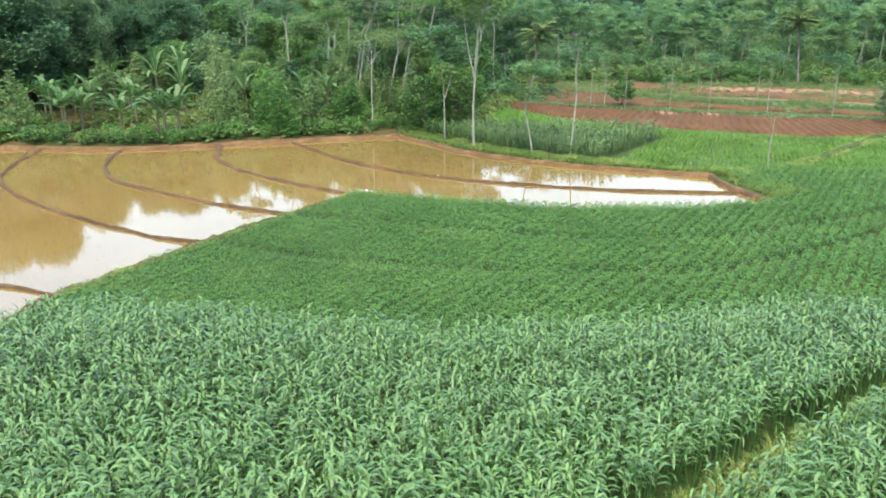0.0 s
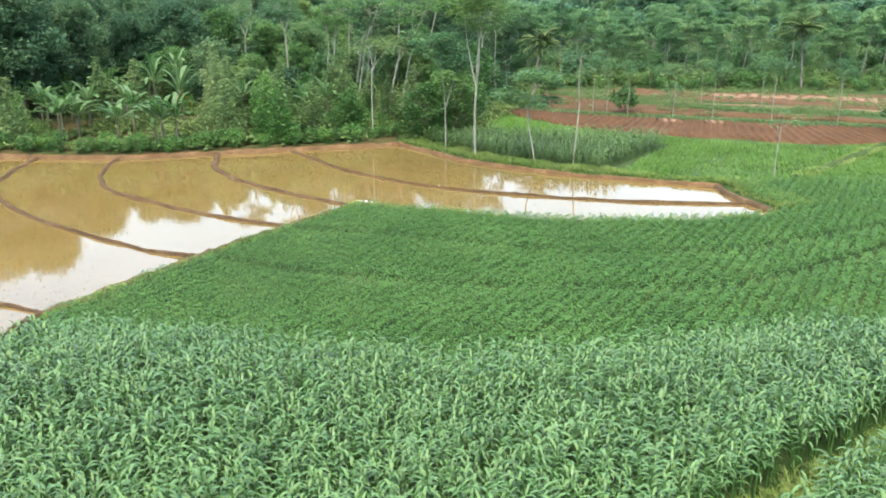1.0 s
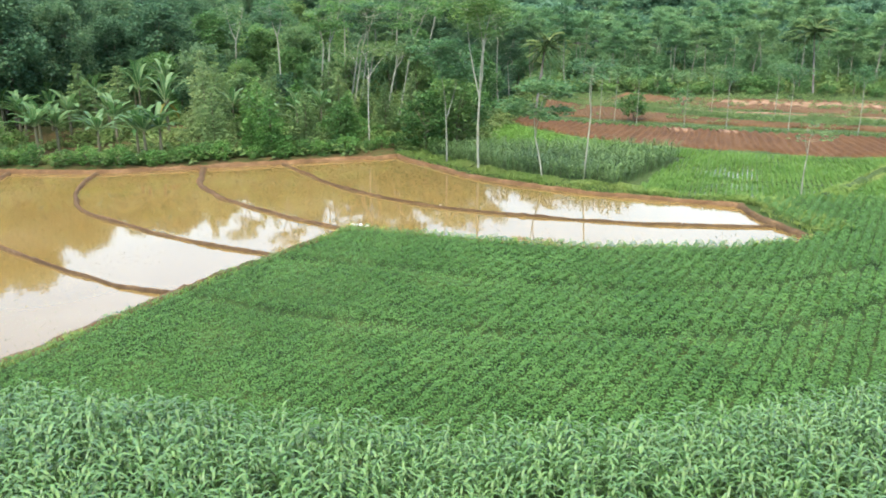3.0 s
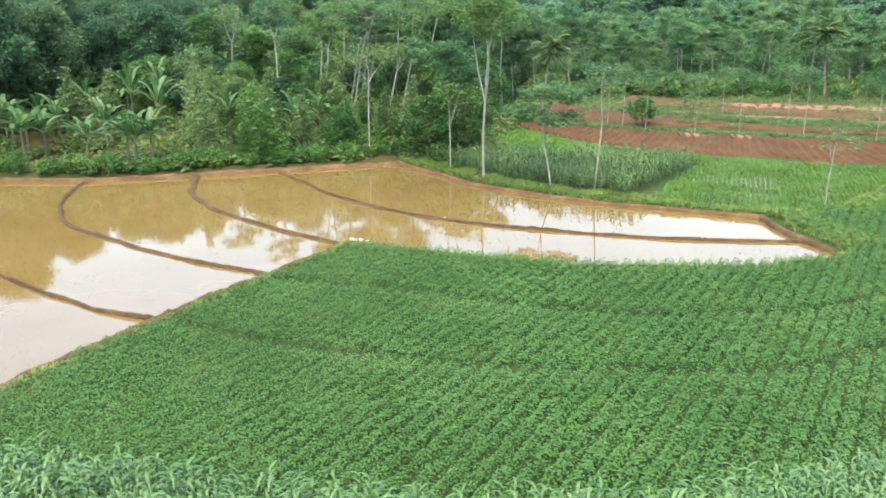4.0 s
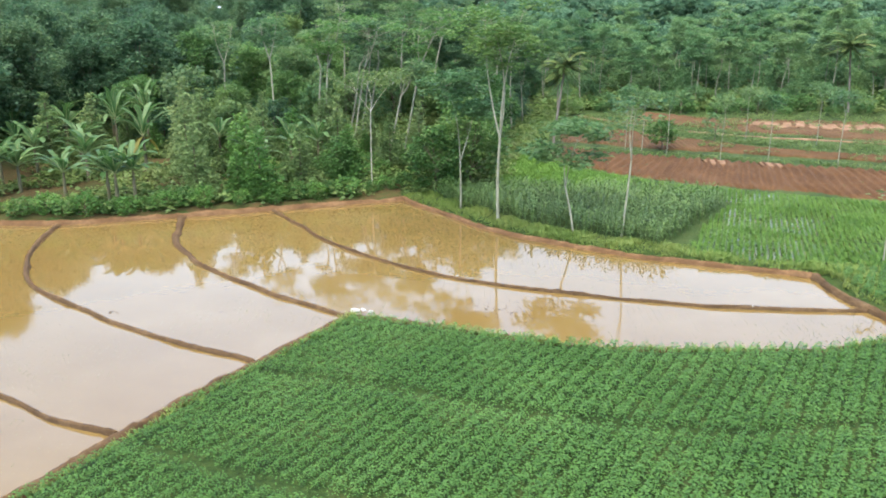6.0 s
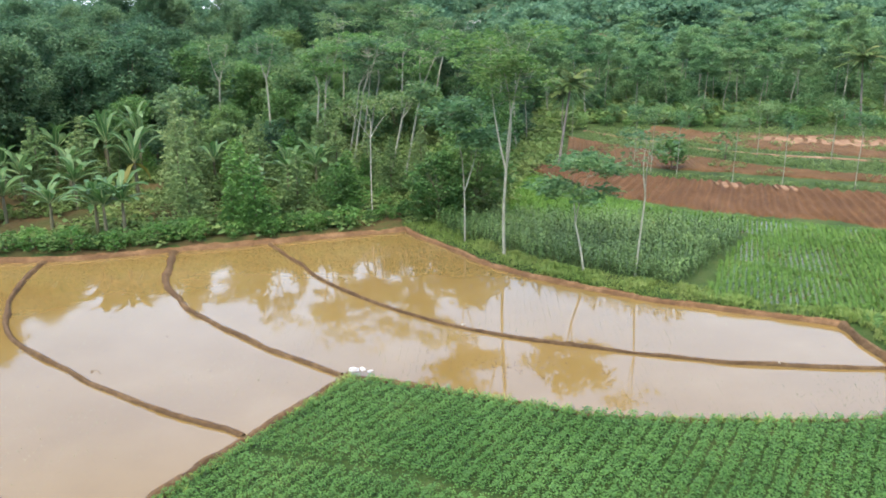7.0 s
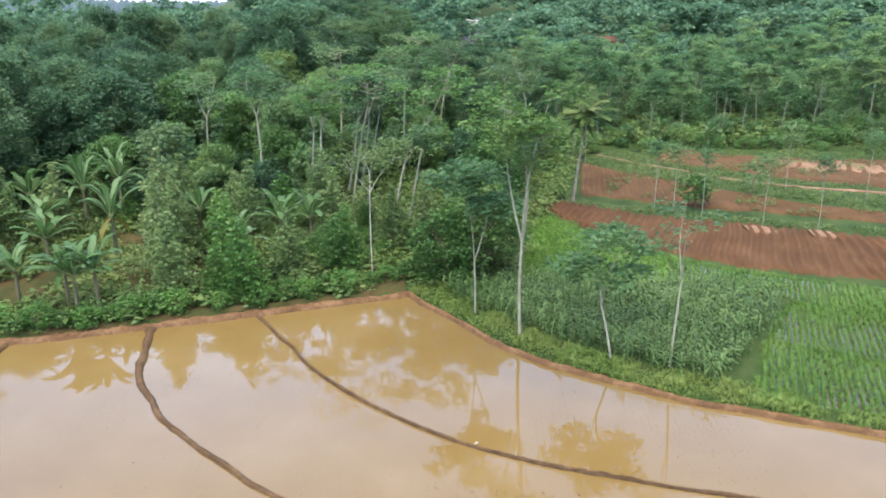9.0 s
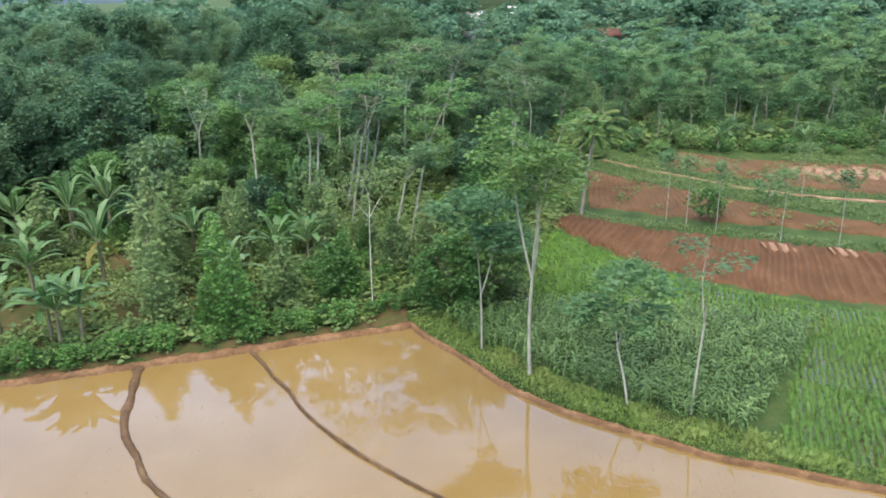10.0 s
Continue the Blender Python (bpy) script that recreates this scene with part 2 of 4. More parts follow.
def spread(shape, places, turns, sizes, tilts=None):
    """One shape at many places, turned about z, tilted and scaled."""
    v, q = shape
    c, s = np.cos(turns), np.sin(turns)
    p = v[None] * np.asarray(sizes).reshape(len(places), -1)[:, None, :]
    if tilts is not None:
        ct, st = np.cos(tilts)[:, None], np.sin(tilts)[:, None]
        p = np.stack([p[..., 0], ct * p[..., 1] - st * p[..., 2], st * p[..., 1] + ct * p[..., 2]], -1)
    w = np.stack([c[:, None] * p[..., 0] - s[:, None] * p[..., 1], s[:, None] * p[..., 0] + c[:, None] * p[..., 1], p[..., 2]], -1)
    w += places[:, None, :]
    return w.reshape(-1, 3), (q[None] + (np.arange(len(places)) * len(v))[:, None, None]).reshape(-1, 4)


def tube(points, radii, sides=7):
    """A tapered round stem along points."""
    pts, n = np.asarray(points, float), len(points)
    way = np.gradient(pts, axis=0)
    way /= np.linalg.norm(way, axis=1, keepdims=True)
    side = np.cross(way, (0.31, 0.95, 0.05))
    side /= np.linalg.norm(side, axis=1, keepdims=True)
    up = np.cross(side, way)
    a = np.linspace(0, 2 * np.pi, sides, endpoint=False)
    v = pts[:, None] + np.asarray(radii)[:, None, None] * (np.cos(a)[None, :, None] * side[:, None] + np.sin(a)[None, :, None] * up[:, None])
    i, j = np.meshgrid(np.arange(n - 1), np.arange(sides), indexing="ij")
    k = (j + 1) % sides
    return v.reshape(-1, 3), np.stack([i * sides + j, i * sides + k, (i + 1) * sides + k, (i + 1) * sides + j], -1).reshape(-1, 4)


def arc_blade(length, width, rise, droop, segs=5, fold=0.25, start=0.0):
    """A long leaf along +x that rises and then bends over, folded along its midrib."""
    s = np.linspace(0, 1, segs + 1)
    ang = rise - (rise + droop) * s ** 1.3
    step = length / segs
    x = start + np.concatenate([[0], np.cumsum(np.cos(ang[:-1]) * step)])
    z = np.concatenate([[0], np.cumsum(np.sin(ang[:-1]) * step)])
    w = width * np.sin(np.pi * (0.12 + 0.88 * s) ** 0.75) ** 0.8 * 0.5 + 0.002
    rows = [np.stack([x, k * w, z + abs(k) * w * fold], -1) for k in (-1, 0, 1)]
    v = np.stack(rows, 1).reshape(-1, 3)
    q = [(3 * i + j, 3 * i + 3 + j, 3 * i + 4 + j, 3 * i + 1 + j) for i in range(segs) for j in (0, 1)]
    return v, np.array(q)


def small_leaf(length, width, bend=0.25):
    """A leaf of one folded quad along +x."""
    return np.array([(0, 0, 0), (length * 0.5, -width / 2, bend * width), (length, 0, -bend * length * 0.5), (length * 0.5, width / 2, bend * width)]), np.array([(0, 1, 2, 3)])


def turned(shape, yaw, at=(0, 0, 0)):
    v, q = shape
    c, s = math.cos(yaw), math.sin(yaw)
    return np.stack([c * v[:, 0] - s * v[:, 1], s * v[:, 0] + c * v[:, 1], v[:, 2]], -1) + np.asarray(at), q


def inside(poly, x, y):
    """Which of the points lie in a polygon."""
    hit = np.zeros(np.shape(x), bool)
    n = len(poly)
    for i in range(n):
        (x0, y0), (x1, y1) = poly[i], poly[(i + 1) % n]
        if y0 != y1:
            hit ^= ((y0 > y) != (y1 > y)) & (x < (x1 - x0) * (y - y0) / (y1 - y0) + x0)
    return hit


def line_distance(line, x, y, closed=False):
    """The distance of points from a polyline."""
    best = np.full(np.shape(x), 1e9)
    for (x0, y0), (x1, y1) in zip(line, line[1:] + (line[:1] if closed else [])):
        dx, dy = x1 - x0, y1 - y0
        u = np.clip(((x - x0) * dx + (y - y0) * dy) / (dx * dx + dy * dy + 1e-9), 0, 1)
        best = np.minimum(best, np.hypot(x - x0 - u * dx, y - y0 - u * dy))
    return best


def smooth_line(points, step=0.4):
    """A curve through points, sampled evenly."""
    p = [Vector((*q, 0)) for q in points]
    out = []
    for i in range(len(p) - 1):
        a, b, c, d = p[max(i - 1, 0)], p[i], p[i + 1], p[min(i + 2, len(p) - 1)]
        n = max(2, int((c - b).length / step))
        for k in range(n):
            t = k / n
            out.append(0.5 * (2 * b + (c - a) * t + (2 * a - 5 * b + 4 * c - d) * t * t + (3 * b - a - 3 * c + d) * t ** 3))
    out.append(p[-1])
    return [(v.x, v.y) for v in out]


def wobble(x, y, scale, seed=0.0):
    """Smooth unevenness from -1 to 1."""
    x, y = np.asarray(x, float) / scale, np.asarray(y, float) / scale
    return (np.sin(x * 1.3 + y * 0.7 + seed) + np.sin(-x * 0.8 + y * 1.7 + seed * 2.1) + np.sin(x * 2.3 - y * 1.1 + seed * 0.7)) / 3


def part(name, shape, material, parent, label="", smooth=False):
    ob = new(name, mesh_of(name, *shape, material, smooth))
    ob.parent = parent
    return tagged(ob, label)


# ---- the plan ----
FAR_EDGE = [(-75, 57), (-40, 55), (-30.7, 54.5), (-27.6, 54.1), (-22, 54.0), (-16, 55.7), (-10.9, 57.4), (-6.9, 58.8), (-3.4, 60.0)]
RIGHT_EDGE = [(-3.4, 60.0), (-1.5, 57.2), (1.5, 52.8), (4.3, 50.2), (7.9, 47.9), (11.2, 46.4), (15.3, 44.5)]
TIP_EDGE = [(15.3, 44.5), (15.5, 41.3), (16.2, 38.5)]
NEAR_EDGE = [(16.2, 38.5), (15.2, 37.5), (11.8, 36.5), (8.3, 36.4), (5.5, 36.6), (2.8, 37.1), (0.6, 37.9), (-1.5, 38.8), (-3.55, 39.42), (-4.45, 39.6)]
DYKE = [(-4.45, 39.6), (-7.0, 35.42), (-9.58, 30.65), (-11.7, 26.25), (-12.8, 23.95), (-13.05, 21.0), (-13.5, 14), (-14.5, 4)]
POND = FAR_EDGE + RIGHT_EDGE[1:] + TIP_EDGE[1:] + NEAR_EDGE[1:] + DYKE[1:] + [(-75, 4)]
MAIZE_EDGE = [(-11.6, 20.2), (-10.3, 20.9), (-7.5, 20.4), (-4.1, 19.6), (0, 19.1), (3, 19.1), (5.5, 19.6), (8, 20.6), (10, 21.3), (11.6, 21.0), (13, 20.0), (18, 18.5), (24, 18)]
MAIZE_PATH = [(14.9, 18.2), (10.9, 16.8), (9.9, 16.1), (8.7, 15.3), (7.5, 14.5), (6.5, 13.8), (5.4, 13.0), (3.2, 11.4)]
RICE = [(10.6, 47.4), (15.6, 45.6), (19.5, 45.4), (25.5, 51.6), (31.8, 58.6), (27, 57.5), (22, 59.9), (17.9, 61.8), (15.3, 63.2), (12.3, 65.6), (11.4, 60.9), (16.6, 58.4), (13.2, 53)]
RICE_2 = [(20.6, 45.2), (46, 46.0), (52, 58), (33.2, 58.2), (26.5, 51.4)]
NURSERY = [(2.6, 62.3), (3.2, 70), (5.6, 77.0), (9.9, 68.4), (12.2, 65.8), (11.2, 61.2), (4, 61.4)]
CORN_BLOCK = [(-1.8, 59.6), (0.5, 56.2), (3.6, 52.8), (7.5, 49.6), (9.6, 48.5), (12.9, 52.8), (16.3, 58.0), (11, 60.2), (4, 61)]


def ground_height(x, y):
    """The lie of the land: paddies in the dip, a slope behind them, a hill beyond."""
    x, y = np.asarray(x, float), np.asarray(y, float)
    left = np.clip((5 - x) / 10, 0, 1)
    left = left * left * (3 - 2 * left)
    z = 0.25 + left * (0.075 * np.clip(y - 60, 0, 60) + 0.07 * np.clip(y - 74, 0, 46)) + (1 - left) * 0.012 * np.clip(y - 62, 0, 60)
    rise = np.clip((x / (np.abs(y) + 20) + 0.30) / 0.18, 0, 1)
    rise = rise * rise * (3 - 2 * rise)
    z += rise * (0.045 * np.clip(y - 118, 0, 100) + 0.10 * np.clip(y - 200, 0, 420))
    z += wobble(x, y, 60, 2) * np.clip((y - 160) / 60, 0, 4)
    z += wobble(x, y, 3.1, 1) * 0.05 + wobble(x, y, 9, 4) * 0.08 * np.clip((y - 60) / 8, 0, 1)
    d = line_distance(POND, x, y, True)
    d = np.where(inside(POND, x, y), -d, d)
    z = np.minimum(z, np.clip(d * 0.7, -0.35, 0.25) + np.clip(d - 0.4, 0, None) * 4)
    for poly in (RICE, RICE_2, NURSERY):
        e = line_distance(poly, x, y, True)
        z = np.where(inside(poly, x, y), np.minimum(z, 0.28 - np.clip(e * 0.5, 0, 0.2)), z)
    return z


def at_ground(x, y):
    return float(ground_height(np.array([x]), np.array([y]))[0])


def graded(lo, hi, fine, far, grow=1.25):
    """Grid lines: fine between lo and hi, wider and wider outside."""
    mid = list(np.arange(lo, hi + fine, fine))
    step, a, b = fine, [], []
    while (mid[0] if not a else a[-1]) > -far:
        step *= grow
        a.append((mid[0] if not a else a[-1]) - step)
    step = fine
    while (mid[-1] if not b else b[-1]) < far:
        step *= grow
        b.append((mid[-1] if not b else b[-1]) + step)
    return np.array(a[::-1] + mid + b)


def grid_quads(nx, ny):
    i, j = np.meshgrid(np.arange(nx - 1), np.arange(ny - 1), indexing="ij")
    return np.stack([i * ny + j, (i + 1) * ny + j, (i + 1) * ny + j + 1, i * ny + j + 1], -1).reshape(-1, 4)


gx, gy = graded(-36, 44, 0.5, 2500), graded(2, 112, 0.5, 2500)
GX, GY = np.meshgrid(gx, gy, indexing="ij")
ground = new("ground", mesh_of("ground", np.stack([GX, GY, ground_height(GX, GY)], -1).reshape(-1, 3), grid_quads(len(gx), len(gy)), M_GROUND, True))
tagged(ground, "uneven green and brown farmland rising to a wooded hill", "ground", kind="structure")


def sheet(name, x0, x1, y0, y1, z, material, label, category):
    v = np.array([(x0, y0, z), (x1, y0, z), (x1, y1, z), (x0, y1, z)])
    return tagged(new(name, mesh_of(name, v, [(0, 1, 2, 3)], material)), label, category, kind="structure")


sheet("water", -75, 17.5, 4, 61.5, 0.0, M_WATER, "still muddy brown water in the flooded rice paddies", "water")


def flat_polygon(name, poly, z, material, label, category):
    bm = bmesh.new()
    bm.faces.new([bm.verts.new((x, y, z)) for x, y in poly])
    bmesh.ops.triangulate(bm, faces=bm.faces[:])
    me = bpy.data.meshes.new(name)
    bm.to_mesh(me), bm.free()
    me.materials.append(material)
    return tagged(new(name, me), label, category, kind="structure")


for k, poly in enumerate((RICE, RICE_2, NURSERY)):
    flat_polygon("water_%d" % (k + 2), poly, 0.16, M_WATER_THIN, "shallow muddy water between young rice rows", "water")


# ---- earth bunds ----
def drift(run, gap, r):
    """Smooth random values along a line."""
    k = np.arange(0, run[-1] + 2 * gap, gap)
    return np.interp(run, k, r.normal(0, 1, len(k)))


def bund(points, width, height, base, label, seed, flare=0.0, material=M_BUND, taper=1.3):
    """A low clay bank with an uneven crest and crumbling sides."""
    line = np.array(smooth_line(points, 0.14))
    n = len(line)
    way = np.gradient(line, axis=0)
    way /= np.linalg.norm(way, axis=1, keepdims=True)
    side = np.stack([-way[:, 1], way[:, 0]], -1)
    u = np.array([-1.5, -1.12, -0.9, -0.62, -0.3, 0.0, 0.33, 0.65, 0.92, 1.15, 1.5])
    h = np.array([-0.9, 0.0, 0.42, 0.8, 0.95, 1.0, 0.97, 0.78, 0.4, 0.0, -0.9])
    r = np.random.default_rng(seed)
    run = np.concatenate([[0], np.cumsum(np.hypot(*np.diff(line, axis=0).T))])
    wide = width / 2 * np.clip(1 + 0.13 * drift(run, 0.9, r) + 0.10 * drift(run, 0.25, r), 0.6, 1.6)
    wide = wide * (1 + flare * np.exp(-run / taper))
    high = height * np.clip(1 + 0.12 * drift(run, 1.4, r) + 0.10 * drift(run, 0.3, r), 0.5, 1.5)
    off = 0.05 * drift(run, 1.6, r)
    p = line[:, None] + side[:, None] * (u[None, :, None] * wide[:, None, None] + off[:, None, None])
    z = base + h[None] * high[:, None] + (0.006 + 0.02 * width) * r.standard_normal((n, len(u)))
    p = p + (0.006 + 0.025 * width) * r.standard_normal(p.shape)
    v = np.concatenate([p, z[..., None]], -1).reshape(-1, 3)
    ob = new("earth_bund", mesh_of("earth_bund", v, grid_quads(n, len(u)), material, True))
    return tagged(ob, label, "earth bund", "paddy bunds")


BUNDS = [
    [(-10.9, 57.2), (-10.2, 56.0), (-8.8, 53.7), (-7.4, 51.3), (-5.6, 49.0), (-4.4, 47.7), (-2.6, 46.1), (-0.4, 44.5), (2.0, 43.3), (4.3, 42.4), (7.7, 41.4), (11.1, 40.7), (15.6, 40.3)],
    [(-15.8, 55.6), (-15.3, 53.2), (-14.7, 50.9), (-13.45, 48.5), (-11.8, 46.2), (-10.05, 44.4), (-8.3, 42.75), (-6.7, 41.4), (-4.7, 39.95)],
    [(-22.1, 53.9), (-21.2, 49.4), (-19.8, 45.7), (-18.15, 43.35), (-16.1, 41.5), (-13.95, 39.75), (-12.3, 38.65), (-10.4, 37.4), (-8.8, 36.55), (-7.2, 35.7)],
    [(-27.7, 54.3), (-26.4, 47.6), (-24.6, 43.2), (-21.8, 39.6), (-18.1, 36.2), (-14.6, 33.6), (-12.2, 32.0), (-9.8, 30.95)],
    [(-40, 50), (-36, 43), (-31, 35), (-24, 29.5), (-18, 26.6), (-15.2, 25.7), (-12.9, 24.8)],
]
for k, (pts, wide) in enumerate(zip(BUNDS, (0.125, 0.17, 0.145, 0.14, 0.15))):
    bund(pts, wide, 0.13, 0.0, "narrow curved bund of wet brown clay dividing flooded paddies", k + 1, 1.1 if k == 0 else 1.7, M_BUND, 1.3 if k == 0 else 6.0)
bund(FAR_EDGE[1:], 0.5, 0.2, 0.03, "broad ochre clay bank below the shrubs", 11, 0.0, M_BANK)
bund(RIGHT_EDGE, 0.28, 0.18, 0.03, "clay bank with a grassy back beside the maize", 12, 0.0, M_BANK)
bund(TIP_EDGE, 0.32, 0.18, 0.05, "clay bank at the narrow end of the paddy", 13)
bund(NEAR_EDGE, 0.24, 0.17, 0.02, "low clay bank along the bean field", 14)
bund(DYKE, 0.36, 0.26, 0.04, "straight reddish clay bank between water and beans", 15)
bund([(20.0, 45.4), (25.9, 51.5), (32.4, 58.4)], 0.7, 0.32, 0.2, "grassy bank between two rice paddies", 16, 0.0, M_GROUND)


for k, pts in enumerate(([(16.4, 57.9), (21.1, 56.3), (25, 55.6), (30, 57)], [(13.5, 53.2), (17.7, 50.4), (22, 48.4)])):
    bund(pts, 0.3, 0.16, 0.14, "low weedy ridge between young rice plots", 20 + k, 0.0, M_GROUND)


# ---- red fields ----
def field(name, front, back, label, ridge, ridge_gap, lift=0.12, material=M_RED, rough=0.45):
    """Worked soil between two lines, with ridges from front to back."""
    nu, nv = 520, 22

    def even(line):
        q = np.array(smooth_line(line, 0.5))
        s = np.concatenate([[0], np.cumsum(np.hypot(*np.diff(q, axis=0).T))])
        w = np.linspace(0, s[-1], nu)
        return np.stack([np.interp(w, s, q[:, 0]), np.interp(w, s, q[:, 1])], -1), w

    (a, w), (b, _) = even(front), even(back)
    t = np.linspace(0, 1, nv)[None, :, None]
    p = a[:, None] * (1 - t) + b[:, None] * t
    edge = (1 - np.sin(np.pi * t)) ** 3
    p = p + edge * np.stack([wobble(p[..., 0], p[..., 1], 0.9, 3), wobble(p[..., 0], p[..., 1], 0.7, 6)], -1) * rough
    z = ground_height(p[..., 0], p[..., 1]) + lift
    phase = w[:, None] / ridge_gap * 2 * np.pi + 0.8 * np.sin(t[..., 0] * 7)
    z += ridge * np.sin(phase) * np.clip(np.sin(np.pi * t[..., 0]) * 6, 0, 1) + 0.02 * wobble(p[..., 0], p[..., 1], 0.5)
    z[:, 0] -= 0.2
    z[:, -1] -= 0.2
    ob = new(name, mesh_of(name, np.concatenate([p, z[..., None]], -1).reshape(-1, 3), grid_quads(nu, nv), material, True))
    return tagged(ob, label, "ploughed field", kind="structure")


field("ploughed_field", [(6.0, 77), (9.9, 69), (15.3, 63.8), (18, 62.5), (22.6, 60.9), (27.2, 58.2), (40, 57.5)],
      [(6.8, 80.4), (10.9, 76.8), (14.4, 74.8), (19.5, 72.7), (23.8, 70.6), (26, 69.4), (40, 66)], "red ploughed field with raised rows", 0.11, 0.76)
field("ploughed_field", [(9.4, 81.4), (15, 78.4), (18.7, 76.2), (23, 75), (27.6, 72.8), (42, 68.4)],
      [(11.6, 94), (15.9, 88.4), (21.1, 82.8), (24.7, 78.8), (29.1, 75.6), (42, 70.6)], "red-brown tilled field behind a row of thin trees", 0.035, 0.5, 0.12, M_TILLED)
field("ploughed_field", [(19, 95), (24, 90), (29.5, 85.5), (36, 81.5), (50, 77)],
      [(22, 101), (26.1, 98), (32, 96.2), (38.9, 94.4), (56, 92)], "bare red-brown earth below the plantation", 0.03, 1.4, 0.12, M_TILLED)
field("farm_path", [(13.6, 97.2), (18.6, 91.2), (24, 85.6), (31.8, 81), (50, 75.6)],
      [(13.7, 97.55), (18.8, 91.55), (24.2, 85.95), (31.9, 81.35), (50, 76.0)], "pale trodden farm path between the fields", 0.0, 3.0, 0.10, M_SAND, 0.12)
field("sandy_patch", [(29.0, 91.2), (34, 88.6), (40, 86.6), (48, 84)], [(30.0, 94.4), (34, 93.2), (40, 91.4), (48, 89)], "pale sandy bare ground", 0.02, 1.1, 0.14, M_SAND, 1.6)


# ---- crops ----
def crop_rows(x0, x1, y0, y1, row_gap, plant_gap, angle, jitter):
    """Plant positions in rows that run at an angle from +y."""
    r = math.hypot(x1 - x0, y1 - y0) / 2 + 1
    u, v = np.meshgrid(np.arange(-r, r, row_gap), np.arange(-r, r, plant_gap), indexing="ij")
    u, v = u.ravel(), v.ravel()
    u, v = u + rng.normal(0, jitter * row_gap, u.shape), v + rng.normal(0, jitter * plant_gap * 2, v.shape)
    c, s = math.cos(angle), math.sin(angle)
    x, y = (x0 + x1) / 2 + c * u + s * v, (y0 + y1) / 2 - s * u + c * v
    keep = (x > x0) & (x < x1) & (y > y0) & (y < y1)
    return x[keep], y[keep]


def maize_plant(seed, height, leaves, segs, long=1.0, wide=1.0, low=0.3, droop=0.95, rise=(0.6, 1.15)):
    r = np.random.default_rng(seed)
    out = [tube([(0, 0, 0), (0.01, 0, height * 0.5), (0, 0.01, height * 0.92)], [0.014, 0.012, 0.005], 4)]
    turn = r.uniform(0, 6)
    for k in range(leaves):
        f = (k + 0.5) / leaves
        z = height * (low + (0.92 - low) * f)
        out.append(turned(arc_blade(long * r.uniform(0.40, 0.58) * (1 - 0.2 * f), wide * r.uniform(0.042, 0.062), r.uniform(*rise), droop * r.uniform(0.6, 1.4), segs), turn + (k % 2) * 3.14 + r.normal(0, 0.55), (0, 0, z)))
    return joined(out)


def stuff(name, shapes, x, y, sizes, material, label, category, tilt=0.12, dz=0.0, z=None):
    """Many plants as one object."""
    kind = rng.integers(0, len(shapes), len(x))
    out = []
    zz = ground_height(x, y) if z is None else np.full(len(x), z)
    for k, shape in enumerate(shapes):
        m = kind == k
        if m.any():
            p = np.stack([x[m], y[m], zz[m] + dz], -1)
            out.append(spread(shape, p, rng.uniform(0, 2 * np.pi, m.sum()), sizes[m], rng.normal(0, tilt, m.sum())))
    ob = new(name, mesh_of(name, *joined(out), material))
    return tagged(ob, label, category, kind="stuff")


def near_maize():
    x, y = crop_rows(-14, 18, 9.6, 22, 0.38, 0.165, 0.35, 0.2)
    front = [(-40, -5)] + MAIZE_EDGE + [(40, -5)]
    keep = inside(front, x, y) & (line_distance(MAIZE_PATH, x, y) > 0.5) & ~inside(POND, x, y) & (line_distance(DYKE, x, y) > 0.9)
    x, y = x[keep], y[keep]
    shapes = [maize_plant(20 + k, 1.36, 10, 4, 0.74, 0.86, 0.42, 1.6, (0.4, 1.05)) for k in range(8)]
    stuff("maize_field", shapes, x, y, rng.uniform(0.86, 1.14, len(x)) * (1 + 0.08 * wobble(x, y, 2.5)), M_MAIZE, "dense field of young green maize with arching leaves", "maize")


def corn_block():
    x, y = crop_rows(-3, 18, 47, 62, 0.58, 0.28, -0.5, 0.14)
    keep = inside(CORN_BLOCK, x, y)
    x, y = x[keep], y[keep]
    shapes = [maize_plant(40 + k, 1.2, 10, 3, 0.8, 1.55, 0.22, 1.6, (0.35, 1.0)) for k in range(5)]
    stuff("maize_plot", shapes, x, y, rng.uniform(0.8, 1.16, len(x)), M_MAIZE_OLD, "dark green maize plot beside the grassy bank", "maize")


def bean_clump(seed):
    """A low mound of small leaves."""
    r = np.random.default_rng(seed)
    out = []
    for k in range(28):
        rad, a = 0.15 * math.sqrt(r.uniform()), r.uniform(0, 6.28)
        h = 0.31 - rad * rad * 10.5 + r.normal(0, 0.014)
        v, q = small_leaf(r.uniform(0.052, 0.078), r.uniform(0.042, 0.06), 0.15)
        out.append(spread((v, q), np.array([(rad * math.cos(a), rad * math.sin(a), h)]), np.array([a + r.normal(0, 0.7)]), np.array([1.0]), np.array([r.normal(0, 0.4)])))
    return joined(out)


FURROWS = [[(-8.6, 29.9), (-7.9, 29.5), (-4.4, 27.9), (-1.8, 27.2), (0.3, 26.7), (2.5, 26.4), (5.4, 26.2), (8.3, 26.3), (11.4, 27.4), (15.8, 29.8), (18.5, 32), (26, 39)],
           [(-6.6, 34.2), (-3.1, 33.3), (0.5, 31.8), (3.2, 31.1), (6.6, 30.5), (10.2, 30.8), (11.7, 30.9), (16, 33), (20.4, 35.5), (28, 42)]]


